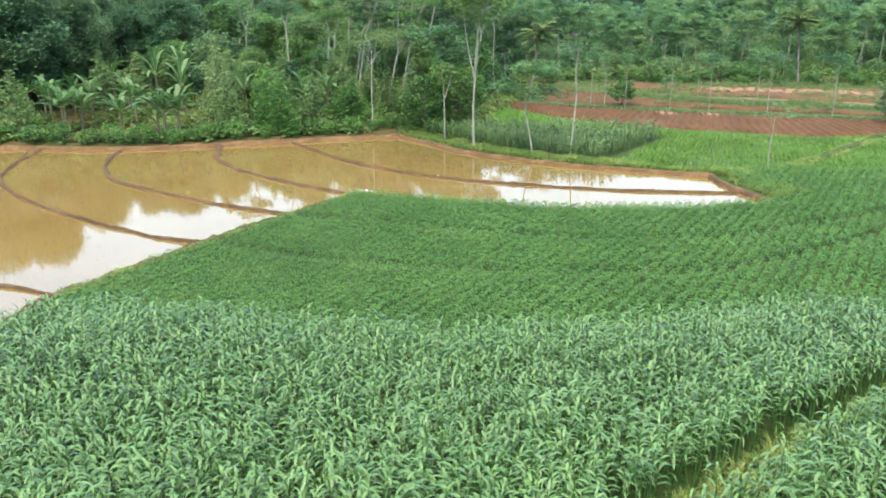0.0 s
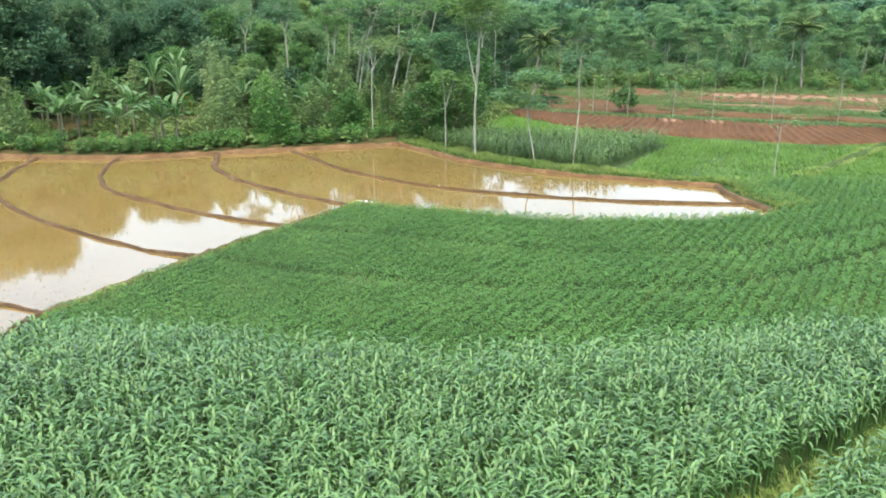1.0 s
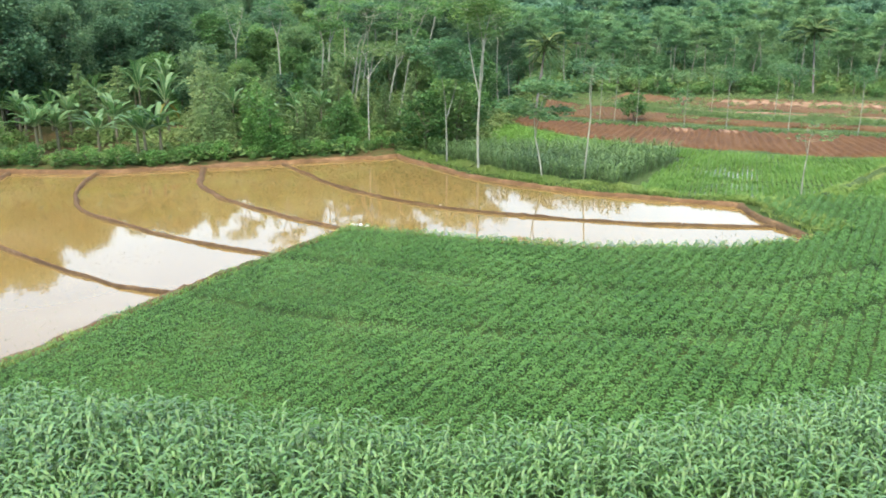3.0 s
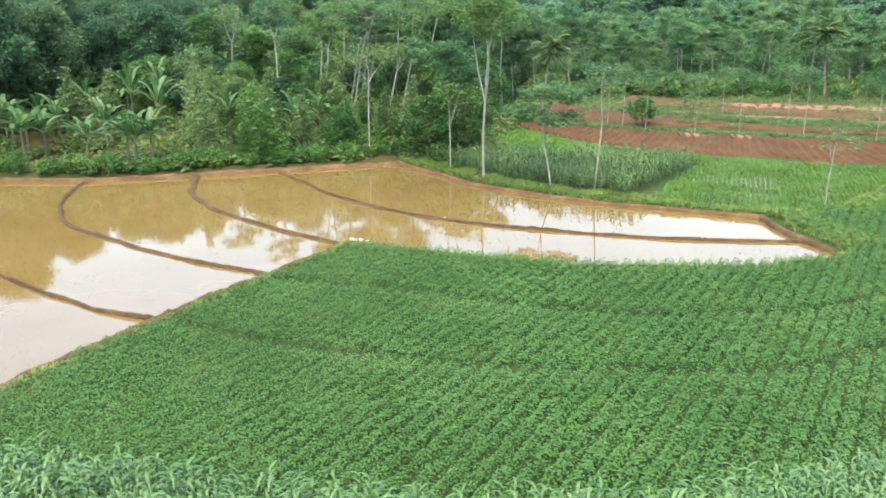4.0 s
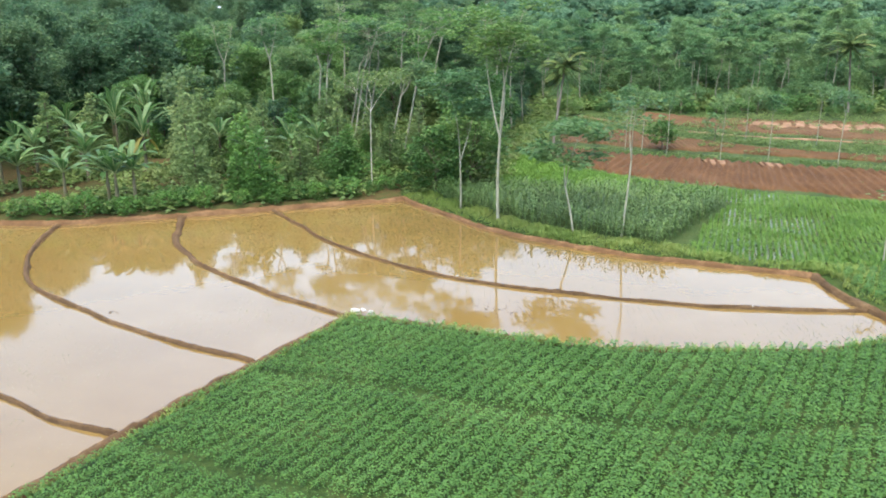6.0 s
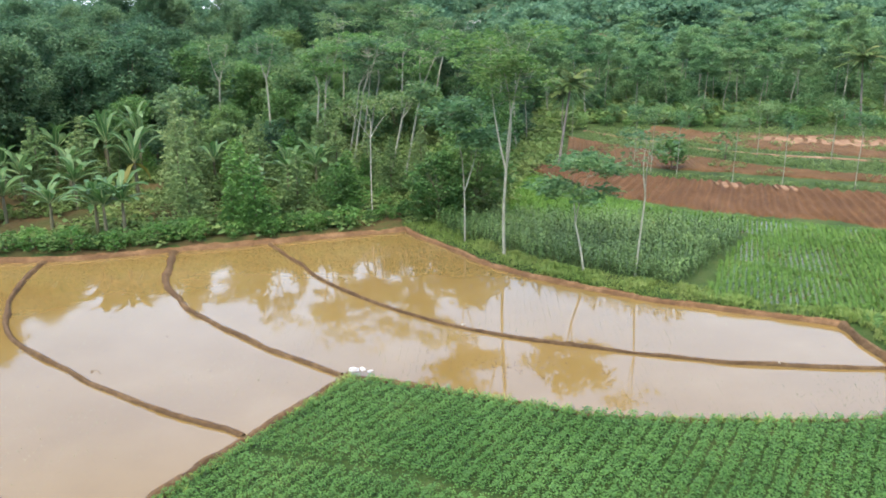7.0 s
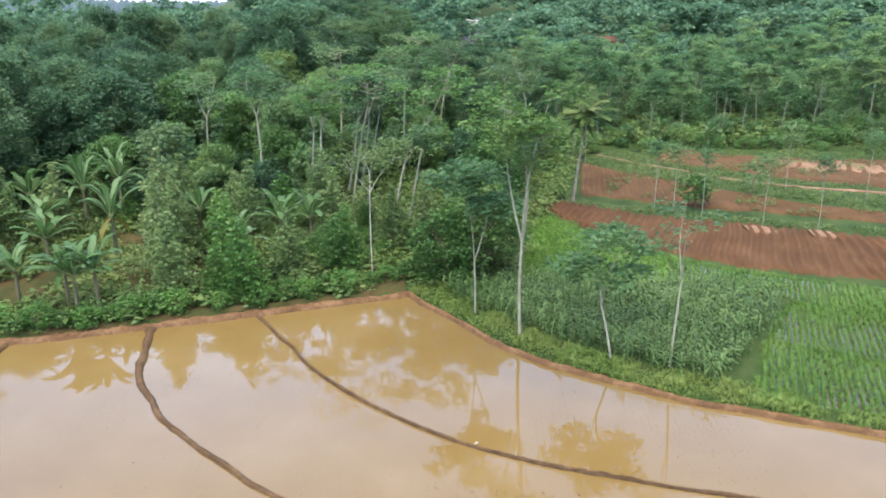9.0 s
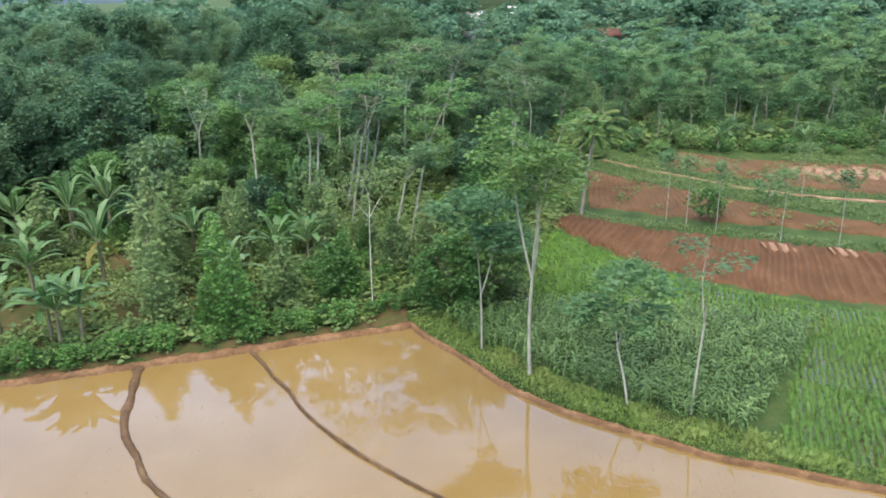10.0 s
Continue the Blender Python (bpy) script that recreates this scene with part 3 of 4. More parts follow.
def bean_field():
    x, y = crop_rows(-16, 29, 18, 46, 0.45, 0.13, 0.55, 0.03)
    block = DYKE[:6][::-1] + NEAR_EDGE[::-1] + TIP_EDGE[::-1] + [(19, 45.0), (42, 46), (42, 18)]
    block = [(-14.5, 18)] + block
    front = [(-40, -5)] + MAIZE_EDGE + [(45, 17), (45, -5)]
    keep = inside(block, x, y) & ~inside(front, x, y) & (x < 0.6 * y + 1.5) & (line_distance(DYKE, x, y) > 0.45) & (line_distance(NEAR_EDGE, x, y) > 0.42) & (line_distance(TIP_EDGE, x, y) > 0.6)
    for f in FURROWS:
        keep &= line_distance(smooth_line(f), x, y) > 0.2
    x, y = x[keep], y[keep]
    loose = 0.012 * np.clip((x + 4) / 8, 0, 1)
    x, y = x + rng.normal(0, 1, len(x)) * loose, y + rng.normal(0, 1, len(x)) * loose
    shapes = [bean_clump(60 + k) for k in range(6)]
    stuff("bean_field", shapes, x, y, rng.uniform(0.86, 1.16, len(x)) * (1 + 0.06 * wobble(x, y, 3)) * (0.95 + 0.16 * np.clip((x + 5) / 8, 0, 1)), M_SOY, "low rows of leafy green bean plants", "bean plants", 0.08)


def tuft(seed, blades, height, lean, width=0.012):
    r = np.random.default_rng(seed)
    out = []
    for k in range(blades):
        v, _ = arc_blade(height * r.uniform(0.7, 1.2), width * 2, r.uniform(1.0, 1.5), lean, 2, 0.0)
        v = v[[0, 2, 3, 5, 6, 8]]
        out.append(turned((v, np.array([(0, 1, 3, 2), (2, 3, 5, 4)])), r.uniform(0, 6.28), (r.normal(0, 0.02), r.normal(0, 0.02), 0)))
    return joined(out)


def rice():
    shapes = [tuft(80 + k, 11, 0.29, 0.5, 0.0095) for k in range(4)]
    x, y = crop_rows(9, 45, 44, 77, 0.27, 0.12, 0.36, 0.05)
    keep = inside(RICE, x, y) | (inside(RICE_2, x, y) & (x < 40))
    x, y = x[keep], y[keep]
    stuff("rice_paddy", shapes, x, y, rng.uniform(1.05, 1.3, len(x)) * (1.12 - 0.26 * np.clip(0.3 + 1.3 * wobble(x, y * 1.5, 2.2, 4), 0, 1)), M_RICE, "rows of bright green young rice in shallow water", "rice", 0.1, z=0.12)
    x, y = crop_rows(3, 13, 61, 77, 0.2, 0.15, 0.2, 0.1)
    keep = inside(NURSERY, x, y)
    x, y = x[keep], y[keep]
    stuff("rice_nursery", shapes, x, y, rng.uniform(1.0, 1.4, len(x)), M_NURSERY, "dense bright green rice seedlings", "rice", 0.1, z=0.12)
    thin = [tuft(90 + k, 3, 0.13, 0.12, 0.0042) for k in range(3)]
    x, y = crop_rows(-34, 17, 22, 60, 0.25, 0.2, 0.05, 0.06)
    keep = inside(POND, x, y) & (line_distance(POND, x, y, True) > 0.6)
    for b in BUNDS:
        keep &= line_distance(b, x, y) > 0.45
    x, y = x[keep], y[keep]
    stuff("rice_seedlings", thin, x, y, rng.uniform(0.4, 0.8, len(x)) * (1 + 0.4 * wobble(x, y, 3, 7)), M_SEED, "thin newly planted rice seedlings standing in muddy water", "rice", 0.1, z=-0.04)


def verge():
    """Grass along the banks and between the fields."""
    shapes = [tuft(100 + k, 9, 0.30, 0.6, 0.013) for k in range(5)]
    xs, ys = [], []

    def band(line, lo, hi, per_metre):
        q = np.array(smooth_line(line, 0.3))
        way = np.gradient(q, axis=0)
        way /= np.linalg.norm(way, axis=1, keepdims=True)
        n = int(len(q) * 0.3 * per_metre)
        i = rng.integers(0, len(q), n)
        d = rng.uniform(lo, hi, n)
        xs.append(q[i, 0] - way[i, 1] * d + rng.normal(0, 0.1, n)), ys.append(q[i, 1] + way[i, 0] * d + rng.normal(0, 0.1, n))

    band([(15.5, 45.0), (20, 45), (46, 45.6)], -0.5, 0.6, 40)
    band([(20.2, 45.5), (25.9, 51.5), (32.4, 58.4)], -0.5, 0.5, 90)
    band(DYKE[:6], 0.15, 0.55, 12)
    band(TIP_EDGE, 0.35, 2.4, 110)
    band(NEAR_EDGE, 0.05, 0.35, 14)
    band(MAIZE_PATH, -0.6, 0.6, 110)
    x, y = np.concatenate(xs), np.concatenate(ys)
    stuff("verge_grass", shapes, x, y, rng.uniform(0.45, 1.1, len(x)) * (1 + 0.35 * wobble(x, y, 1.3, 5)), M_GRASS, "rough bright green grass on the banks", "grass", 0.3)
    xs.clear(), ys.clear()
    band(RIGHT_EDGE, 0.15, 1.9, 170)
    x, y = np.concatenate(xs), np.concatenate(ys)
    stuff("bank_grass", shapes, x, y, rng.uniform(0.35, 0.9, len(x)) * (1 + 0.55 * wobble(x, y, 0.9, 5)), M_GRASS, "short yellowish green grass on the bank beside the maize", "grass", 0.4)
    xs.clear(), ys.clear()
    band([(8, 79.6), (10.9, 77.3), (14.4, 75.6), (19.5, 73.4), (23.8, 71.4), (26, 70.4), (40, 66.4)], -0.6, 0.9, 45)
    band([(12.6, 95.5), (17.3, 90), (22.5, 84.5), (27.8, 80), (31, 78.4), (50, 73)], -1.9, 1.9, 120)
    band([(14.6, 98.4), (19.5, 92.6), (25, 87), (33, 82.4)], -0.8, 0.8, 30)
    x, y = np.concatenate(xs), np.concatenate(ys)
    n = 3000
    px, py = rng.uniform(9, 56, n), rng.uniform(68, 104, n)
    keep = (px > 10 + (py - 78) * 0.3) & (py > 82 - (px - 10) * 0.42) & (wobble(px, py, 1.8, 9) + 0.7 * wobble(px, py, 6, 3) > np.where(py > 92 - 0.36 * (px - 17), -0.1, 0.5))
    x, y = np.concatenate([x, px[keep]]), np.concatenate([y, py[keep]])
    stuff("field_strip_grass", shapes, x, y, rng.uniform(0.4, 1.0, len(x)), M_STRIP, "low dull green weeds between the red fields", "grass", 0.3)


# ---- trees ----
def pads(seed, centres, radius, flat, leaves, size, ratio=0.45, tilt=0.5):
    """Foliage as many single leaves round centres."""
    r = np.random.default_rng(seed)
    pos = []
    for c, rad in zip(centres, radius):
        n = max(6, int(leaves * rad * rad))
        d = r.standard_normal((n, 3))
        d /= np.linalg.norm(d, axis=1, keepdims=True)
        d *= (r.uniform(0.15, 1, n) ** 0.45)[:, None] * (1 + 0.25 * np.sin(d[:, :1] * 5 + d[:, 1:2] * 4 + seed))
        pos.append(np.asarray(c) + d * (rad, rad, rad * flat))
    pos = np.concatenate(pos)
    n = len(pos)
    v, q = small_leaf(size, size * ratio)
    return spread((v, q), pos, r.uniform(0, 6.28, n), r.uniform(0.6, 1.4, n), r.normal(0, tilt, n))


def limb(r, start, end, r0, r1, bow=0.15, n=5):
    a, b = np.asarray(start, float), np.asarray(end, float)
    t = np.linspace(0, 1, n)[:, None]
    bend = r.normal(0, bow, 3) * np.linalg.norm(b - a)
    bend[2] = abs(bend[2]) * 0.5
    return tube(a + (b - a) * t + bend * np.sin(np.pi * t) * 0.5, np.linspace(r0, r1, n), 6)


def tree(name, trunk, crown, bark_material, leaf_material, label, category="tree", group="", free=False):
    root = new(name)
    if isinstance(trunk, list) and free:
        stem = part("trunk", trunk[0], bark_material, root, smooth=True)
        for b in trunk[1:]:
            part("branch", b, bark_material, stem, smooth=True)
    else:
        part("trunk", joined(trunk) if isinstance(trunk, list) else trunk, bark_material, root, smooth=True)
    if crown is not None:
        part("crown", crown, leaf_material, root)
    return tagged(root, label, category, group)


def albizia(seed, height, spread_, forks=2, fork_at=0.4, leaves=62, thick=0.16, layers=11, lean=0.05, size=0.4, low=0.4, fork_wide=0.3, flat=0.42):
    """A tall pale stem that forks, with flat feathery layers of leaves."""
    r = np.random.default_rng(seed)
    top = np.array([r.normal(0, lean) * height, r.normal(0, lean) * height, height * fork_at])
    wood = [limb(r, (0, 0, -0.2), top, thick, thick * 0.72, 0.04, 6)]
    centres, radius = [], []
    for k in range(forks):
        a = 6.28 * k / forks + r.uniform(-0.5, 0.5)
        end = top + np.array([math.cos(a) * spread_ * fork_wide, math.sin(a) * spread_ * fork_wide, height * (0.94 - fork_at) * r.uniform(0.85, 1.0)])
        arm = [limb(r, top, end, thick * 0.6, thick * 0.16, 0.10, 6)]
        for j in range(layers // forks + 1):
            f = r.uniform(low, 1.0)
            at = top + (end - top) * f
            b = r.uniform(0, 6.28)
            out = spread_ * r.uniform(0.15, 0.55) * (1.15 - 0.4 * f)
            tip = at + np.array([math.cos(b) * out, math.sin(b) * out, out * 0.35])
            arm.append(limb(r, at, tip, thick * 0.2, thick * 0.05, 0.1, 4))
            centres.append(tip), radius.append(spread_ * r.uniform(0.15, 0.29))
        wood.append(joined(arm))
    return wood, pads(seed + 1, centres, radius, flat, leaves, size, 0.42, 0.75)


def broadleaf(seed, height, width, trunk_part=0.3, blobs=26, leaves=60, size=0.3, thick=0.17):
    """A dense rounded but uneven crown of leaf clumps on a short stem."""
    r = np.random.default_rng(seed)
    base = height * trunk_part
    wood = [limb(r, (0, 0, -0.2), (r.normal(0, 0.1), r.normal(0, 0.1), base + height * 0.2), thick, thick * 0.6, 0.05, 5)]
    centres, radius = [], []
    for k in range(blobs):
        a, f = 2.4 * k + r.uniform(-0.5, 0.5), (k + 0.5) / blobs
        w = width / 2 * math.sin(math.pi * (0.18 + 0.74 * f)) ** 0.8 * r.uniform(0.45, 0.95)
        c = (math.cos(a) * w, math.sin(a) * w, base + (height - base) * (0.06 + 0.86 * f))
        centres.append(c), radius.append(width * r.uniform(0.11, 0.2))
        if k % 3 == 0:
            wood.append(limb(r, (0, 0, base + (c[2] - base) * 0.4), c, thick * 0.4, thick * 0.08, 0.12, 4))
    return joined(wood), pads(seed + 1, centres, radius, 0.8, leaves, size, 0.62, 0.95)


def conical(seed, height, width, leaves=75):
    """A clove tree: a narrow cone of small leaves down to the ground."""
    r = np.random.default_rng(seed)
    centres, radius = [], []
    for k in range(34):
        f = (k + 0.5) / 34
        a, w = 2.4 * k, width / 2 * (1 - f) ** 0.85 * r.uniform(0.15, 0.9)
        centres.append((math.cos(a) * w, math.sin(a) * w, height * (0.08 + 0.88 * f)))
        radius.append(width * (0.05 + 0.15 * (1 - f)))
    return tube([(0, 0, -0.2), (0, 0, height * 0.5), (0, 0, height * 0.9)], [0.08, 0.05, 0.01], 6), pads(seed, centres, radius, 1.0, leaves, 0.21, 0.55, 0.9)


def paddle(length, width, rise, droop, segs=9, fold=0.3):
    """A broad blunt leaf along +x on a short stalk, folded along its midrib."""
    t = np.linspace(0, 1, segs + 1)
    ang = rise - (rise + droop) * t ** 1.8
    x = np.concatenate([[0], np.cumsum(np.cos(ang[:-1]))]) * length / segs
    z = np.concatenate([[0], np.cumsum(np.sin(ang[:-1]))]) * length / segs
    w = width / 2 * np.clip((t - 0.1) / 0.16, 0.08, 1) ** 0.7 * np.clip((1.02 - t) / 0.25, 0, 1) ** 0.55
    v = np.stack([np.stack([x, k * w, z + abs(k) * w * fold], -1) for k in (-1, 0, 1)], 1).reshape(-1, 3)
    return v, np.array([(3 * i + j, 3 * i + 3 + j, 3 * i + 4 + j, 3 * i + 1 + j) for i in range(segs) for j in (0, 1)])


def banana(seed, height, old=0):
    """A banana plant: a sheathed stem and large torn upright leaves that bend at the tips."""
    r = np.random.default_rng(seed)
    root = new("banana_plant")
    top = height * 0.48
    part("stem", tube([(0, 0, -0.2), (0.03, 0, top * 0.6), (0.05, 0.03, top + 0.1)], [0.12, 0.10, 0.055], 8), M_STEM, root, smooth=True)
    for k in range(13):
        a, f = 2.4 * k + r.uniform(-0.3, 0.3), k / 13
        dry = k < old
        if dry:
            v, q = paddle(height * 0.34, 0.36, -0.5, 1.45, 7, 0.6)
        else:
            v, q = paddle(height * r.uniform(0.46, 0.6), r.uniform(0.38, 0.5) * height / 4, 0.5 + 0.85 * f + r.normal(0, 0.16), r.uniform(0.0, 0.75) * (1.3 - 0.9 * f), 10, 0.25)
        v = v.copy()
        v[::3, 1] *= r.uniform(0.5, 1.1, len(v[::3]))
        v[2::3, 1] *= r.uniform(0.5, 1.1, len(v[2::3]))
        blade = part("leaf", turned((v, q), a, (0.04, 0.02, top)), M_DRY if dry else M_BANANA, root, "hanging dry yellow leaf" if dry else "")
        spine = v[1::3] - (0, 0, 0.012)
        part("midrib", turned(tube(spine, np.linspace(0.03, 0.008, len(spine)), 4), a, (0.04, 0.02, top)), M_DRY if dry else M_RIB, blade)
    return tagged(root, "banana plant with broad upright torn green leaves", "banana plant", "bananas on the slope")


def palm(seed, height, frond):
    r = np.random.default_rng(seed)
    root = new("coconut_palm")
    trunk = tube([(0, 0, -0.2), (0.25, 0, height * 0.3), (0.6, 0, height * 0.7), (0.85, 0, height)], [0.13, 0.10, 0.085, 0.08], 8)
    part("trunk", trunk, M_BARK_GREY, root, smooth=True)
    for k in range(22):
        a, f = 2.4 * k, k / 22
        mid, _ = arc_blade(frond * r.uniform(0.75, 1.05), 0.05, -1.0 + 2.3 * f + r.normal(0, 0.18), 0.35 + 0.3 * (1 - f), 7, 0)
        spine = mid[1::3]
        bits = [tube(spine, np.linspace(0.025, 0.006, len(spine)), 4)]
        pos, yaw, tilt = [], [], []
        for j in range(38):
            t = 0.12 + 0.86 * j / 38
            p = np.array([np.interp(t * (len(spine) - 1), np.arange(len(spine)), spine[:, c]) for c in range(3)])
            for s in (-1, 1):
                pos.append(p), yaw.append(s * 1.05), tilt.append(0.0)
        leaflet = arc_blade(frond * 0.26, 0.08, 0.0, 1.0, 2, 0)
        bits.append(spread(leaflet, np.array(pos), np.array(yaw), np.full(len(pos), 1.0), np.array(tilt)))
        part("frond", turned(joined(bits), a, (0.85, 0, height)), M_PALM, root)
    return tagged(root, "slender coconut palm with a ragged yellowish crown", "palm")


def put(ob, x, y, size=1.0, turn=None, tall=1.0, dz=0.0):
    turn = rng.uniform(0, 360) if turn is None else turn
    return Matrix.LocRotScale((x, y, at_ground(x, y) + dz), Euler((0, 0, radians(turn))), (size, size, size * tall))


def stand(ob, x, y, size=1.0, turn=None, tall=1.0):
    ob.matrix_basis = put(ob, x, y, size, turn, tall)
    return ob


def planted(first, spots):
    """Copies of a thing at spots of (x, y, size, tall); the first takes the first spot."""
    for k, (x, y, size, tall) in enumerate(spots):
        if k == 0:
            stand(first, x, y, size, None, tall)
        else:
            c = copy_thing(first, Matrix.Identity(4))
            c.matrix_basis = put(c, x, y, size, None, tall)


def scatter(poly, gap, seed, keep_off=()):
    """Uneven spots in a polygon, at least a gap apart."""
    r = np.random.default_rng(seed)
    xs, ys = [p[0] for p in poly], [p[1] for p in poly]
    out = list(keep_off)
    k0 = len(out)
    tries = int((max(xs) - min(xs)) * (max(ys) - min(ys)) / gap / gap * 6)
    px, py = r.uniform(min(xs), max(xs), tries), r.uniform(min(ys), max(ys), tries)
    ok = inside(poly, px, py)
    for x, y in zip(px[ok], py[ok]):
        if all((x - a) ** 2 + (y - b) ** 2 > gap * gap for a, b in out):
            out.append((x, y))
    return out[k0:]


near_maize()
corn_block()
bean_field()
rice()
verge()

# trees on the bank
stand(tree("albizia_tree", *albizia(303, 12.4, 4.4, 3, 0.36, 135, 0.092, 20, 0.0, 0.25, 0.5, 0.26), M_PALE, M_SHRUB_DARK, "tall pale forked tree with feathery crown on the bank", free=True), 2.1, 53.8, 1, 0)
stand(tree("albizia_tree", *albizia(305, 7.4, 3.0, 2, 0.52, 60, 0.054, 7, 0.03, 0.26), M_PALE, M_FEATHER, "thin crooked pale tree with a sparse crown", free=True), 8.1, 50.3, 1, 70)
stand(tree("albizia_tree", *albizia(308, 5.6, 4.0, 2, 0.42, 190, 0.058, 10, 0.10, 0.3), M_PALE, M_MID, "small leaning tree with a leafy crown", free=True), 5.8, 51.0, 1, 120)
stand(tree("albizia_tree", *albizia(311, 8.0, 3.8, 2, 0.35, 190, 0.056, 14, 0.04, 0.3), M_PALE, M_MID, "slim pale tree at the corner of the maize", free=True), 0.1, 56.6, 1, 200)
stand(tree("albizia_tree", *albizia(315, 4.0, 1.8, 2, 0.6, 50, 0.04, 4, 0.03, 0.25), M_PALE, M_FEATHER, "young thin tree on the paddy corner", free=True), 19.2, 46.2, 1, 40)
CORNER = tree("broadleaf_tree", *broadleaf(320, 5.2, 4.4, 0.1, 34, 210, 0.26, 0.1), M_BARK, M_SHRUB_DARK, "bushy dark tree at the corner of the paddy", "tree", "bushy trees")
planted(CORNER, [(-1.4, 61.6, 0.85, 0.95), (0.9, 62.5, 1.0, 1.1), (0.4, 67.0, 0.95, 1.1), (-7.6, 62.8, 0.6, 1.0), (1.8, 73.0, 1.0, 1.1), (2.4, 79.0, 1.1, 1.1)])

# the slope with bananas and cloves
BANANA_A = banana(401, 4.0)
BANANA_B = banana(405, 3.8, 3)
A_SPOTS = [(-28.3, 64.5), (-34.5, 66.5), (-17.0, 68.5), (-9.5, 66.0), (-20.1, 57.2), (-19.2, 57.6), (-20.8, 57.8), (-29.1, 71.0), (-27.5, 60.5), (-28.4, 59.4), (-31.5, 64.0), (-32.2, 64.6), (-33.5, 58.5), (-35.6, 69), (-24.5, 63.5), (-31.3, 67.8), (-38, 70), (-30.6, 74), (-13.0, 62.0), (-40, 60), (-27.0, 74.5), (-11.5, 66.5), (-23.8, 58.6), (-34.8, 61.5), (-29.5, 62.2), (-36.8, 58.0), (-33.0, 70.8), (-26.0, 66.2), (-37.5, 66.5)]
planted(BANANA_A, [(-24.8, 69.6, 0.95, 1.6), (-23.1, 71.2, 0.98, 1.6)] + [(x, y, rng.uniform(0.9, 1.05) * (1.15 if y > 69 else 1.02), rng.uniform(0.95, 1.1)) for x, y in A_SPOTS])
planted(BANANA_B, [(x, y, 1.15, 1.3) for x, y in [(-21.0, 64.7)]])

CLOVE_A = tree("clove_tree", *conical(420, 4.6, 3.5, 300), M_BARK, M_CLOVE, "conical clove tree with dull olive leaves", "clove tree", "clove trees")
CLOVE_B = tree("clove_tree", *conical(425, 4.0, 3.3, 300), M_BARK, M_SHRUB, "conical clove tree with fresh green leaves", "clove tree", "clove trees")
spots = scatter([(-34, 57.5), (-20, 57.5), (-13, 59.3), (-6.5, 61.5), (-6.5, 70), (-20, 74), (-34, 74)], 2.4, 5, A_SPOTS + [(-17.3, 62), (-20.7, 66), (-28, 66), (-13.5, 62)])
spots = [p for p in spots if not (-26 < p[0] < -19.6 and 58 < p[1] < 71)]
planted(CLOVE_A, [(-17.3, 62, 1.1, 1.25), (-18.9, 67, 1.1, 1.3), (-28, 66, 1.0, 1.25)] + [(x, y, rng.uniform(0.7, 1.1), rng.uniform(0.95, 1.25)) for x, y in spots[::2] + [(-17.2, 64.6), (-15.2, 70.5), (-8.2, 66.4), (-4.6, 66.2), (-9.8, 69.6), (-6.4, 69.0), (-2.6, 66.8)]])
planted(CLOVE_B, [(-13.5, 62, 1.1, 1.15), (-12.0, 58.9, 1.05, 1.1)] + [(x, y, rng.uniform(0.6, 1.1), rng.uniform(0.8, 1.2)) for x, y in spots[1::2]])

SHRUB = tree("shrub", *broadleaf(440, 1.7, 2.3, 0.05, 20, 260, 0.2, 0.05), M_BARK, M_SHRUB, "leafy green shrub above the clay bank", "shrub", "shrubs along the bank")
SHRUB_D = tree("shrub", *broadleaf(445, 1.5, 2.1, 0.05, 18, 260, 0.2, 0.05), M_BARK, M_SHRUB_DARK, "dark green shrub above the clay bank", "shrub", "shrubs along the bank")
edge = smooth_line([(x, y + 0.8) for x, y in FAR_EDGE[1:-1]] + [(-4.6, 60.8)], 1.0)
planted(SHRUB, [(x, y + rng.uniform(-0.15, 0.7), rng.uniform(0.5, 0.9), rng.uniform(0.8, 1.15)) for x, y in edge[::2] + scatter([(-13, 60.5), (-4.5, 61.8), (-2.5, 64), (-5, 71), (-13, 70)], 2.3, 52)])
planted(SHRUB_D, [(x, y + rng.uniform(-0.1, 0.8), rng.uniform(0.5, 0.95), rng.uniform(0.8, 1.2)) for x, y in edge[1::2] + [(-2.4, 60.6), (-1.4, 61.5), (-0.6, 60.4), (-3.4, 61.6)]])
stand(tree("bare_tree", *albizia(460, 7.4, 4.6, 3, 0.66, 60, 0.034, 14, 0.01, 0.2, 0.6, 0.36), M_WHITE_BARK, M_STRIP, "white-stemmed nearly bare tree above the shrubs", free=True), -5.5, 61.9, 1, 10)


field("bare_slope", [(-46, 55.2), (-30.7, 54.3), (-22, 53.8), (-16, 55.5), (-10.9, 57.2), (-3.6, 59.8)], [(-46, 72), (-34, 70.5), (-24, 70), (-16, 70.5), (-4, 69)], "patchy dry reddish soil under the banana plants", 0.03, 1.7, 0.10, M_SLOPE, 0.4)
DEAD = tree("bare_tree", *albizia(466, 3.8, 2.4, 3, 0.42, 26, 0.045, 10, 0.05, 0.16, 0.3, 0.3), M_BARK_GREY, M_STRIP, "small grey nearly bare tree on the slope", free=True)
stand(DEAD, -12.9, 62.0, 1, 30)


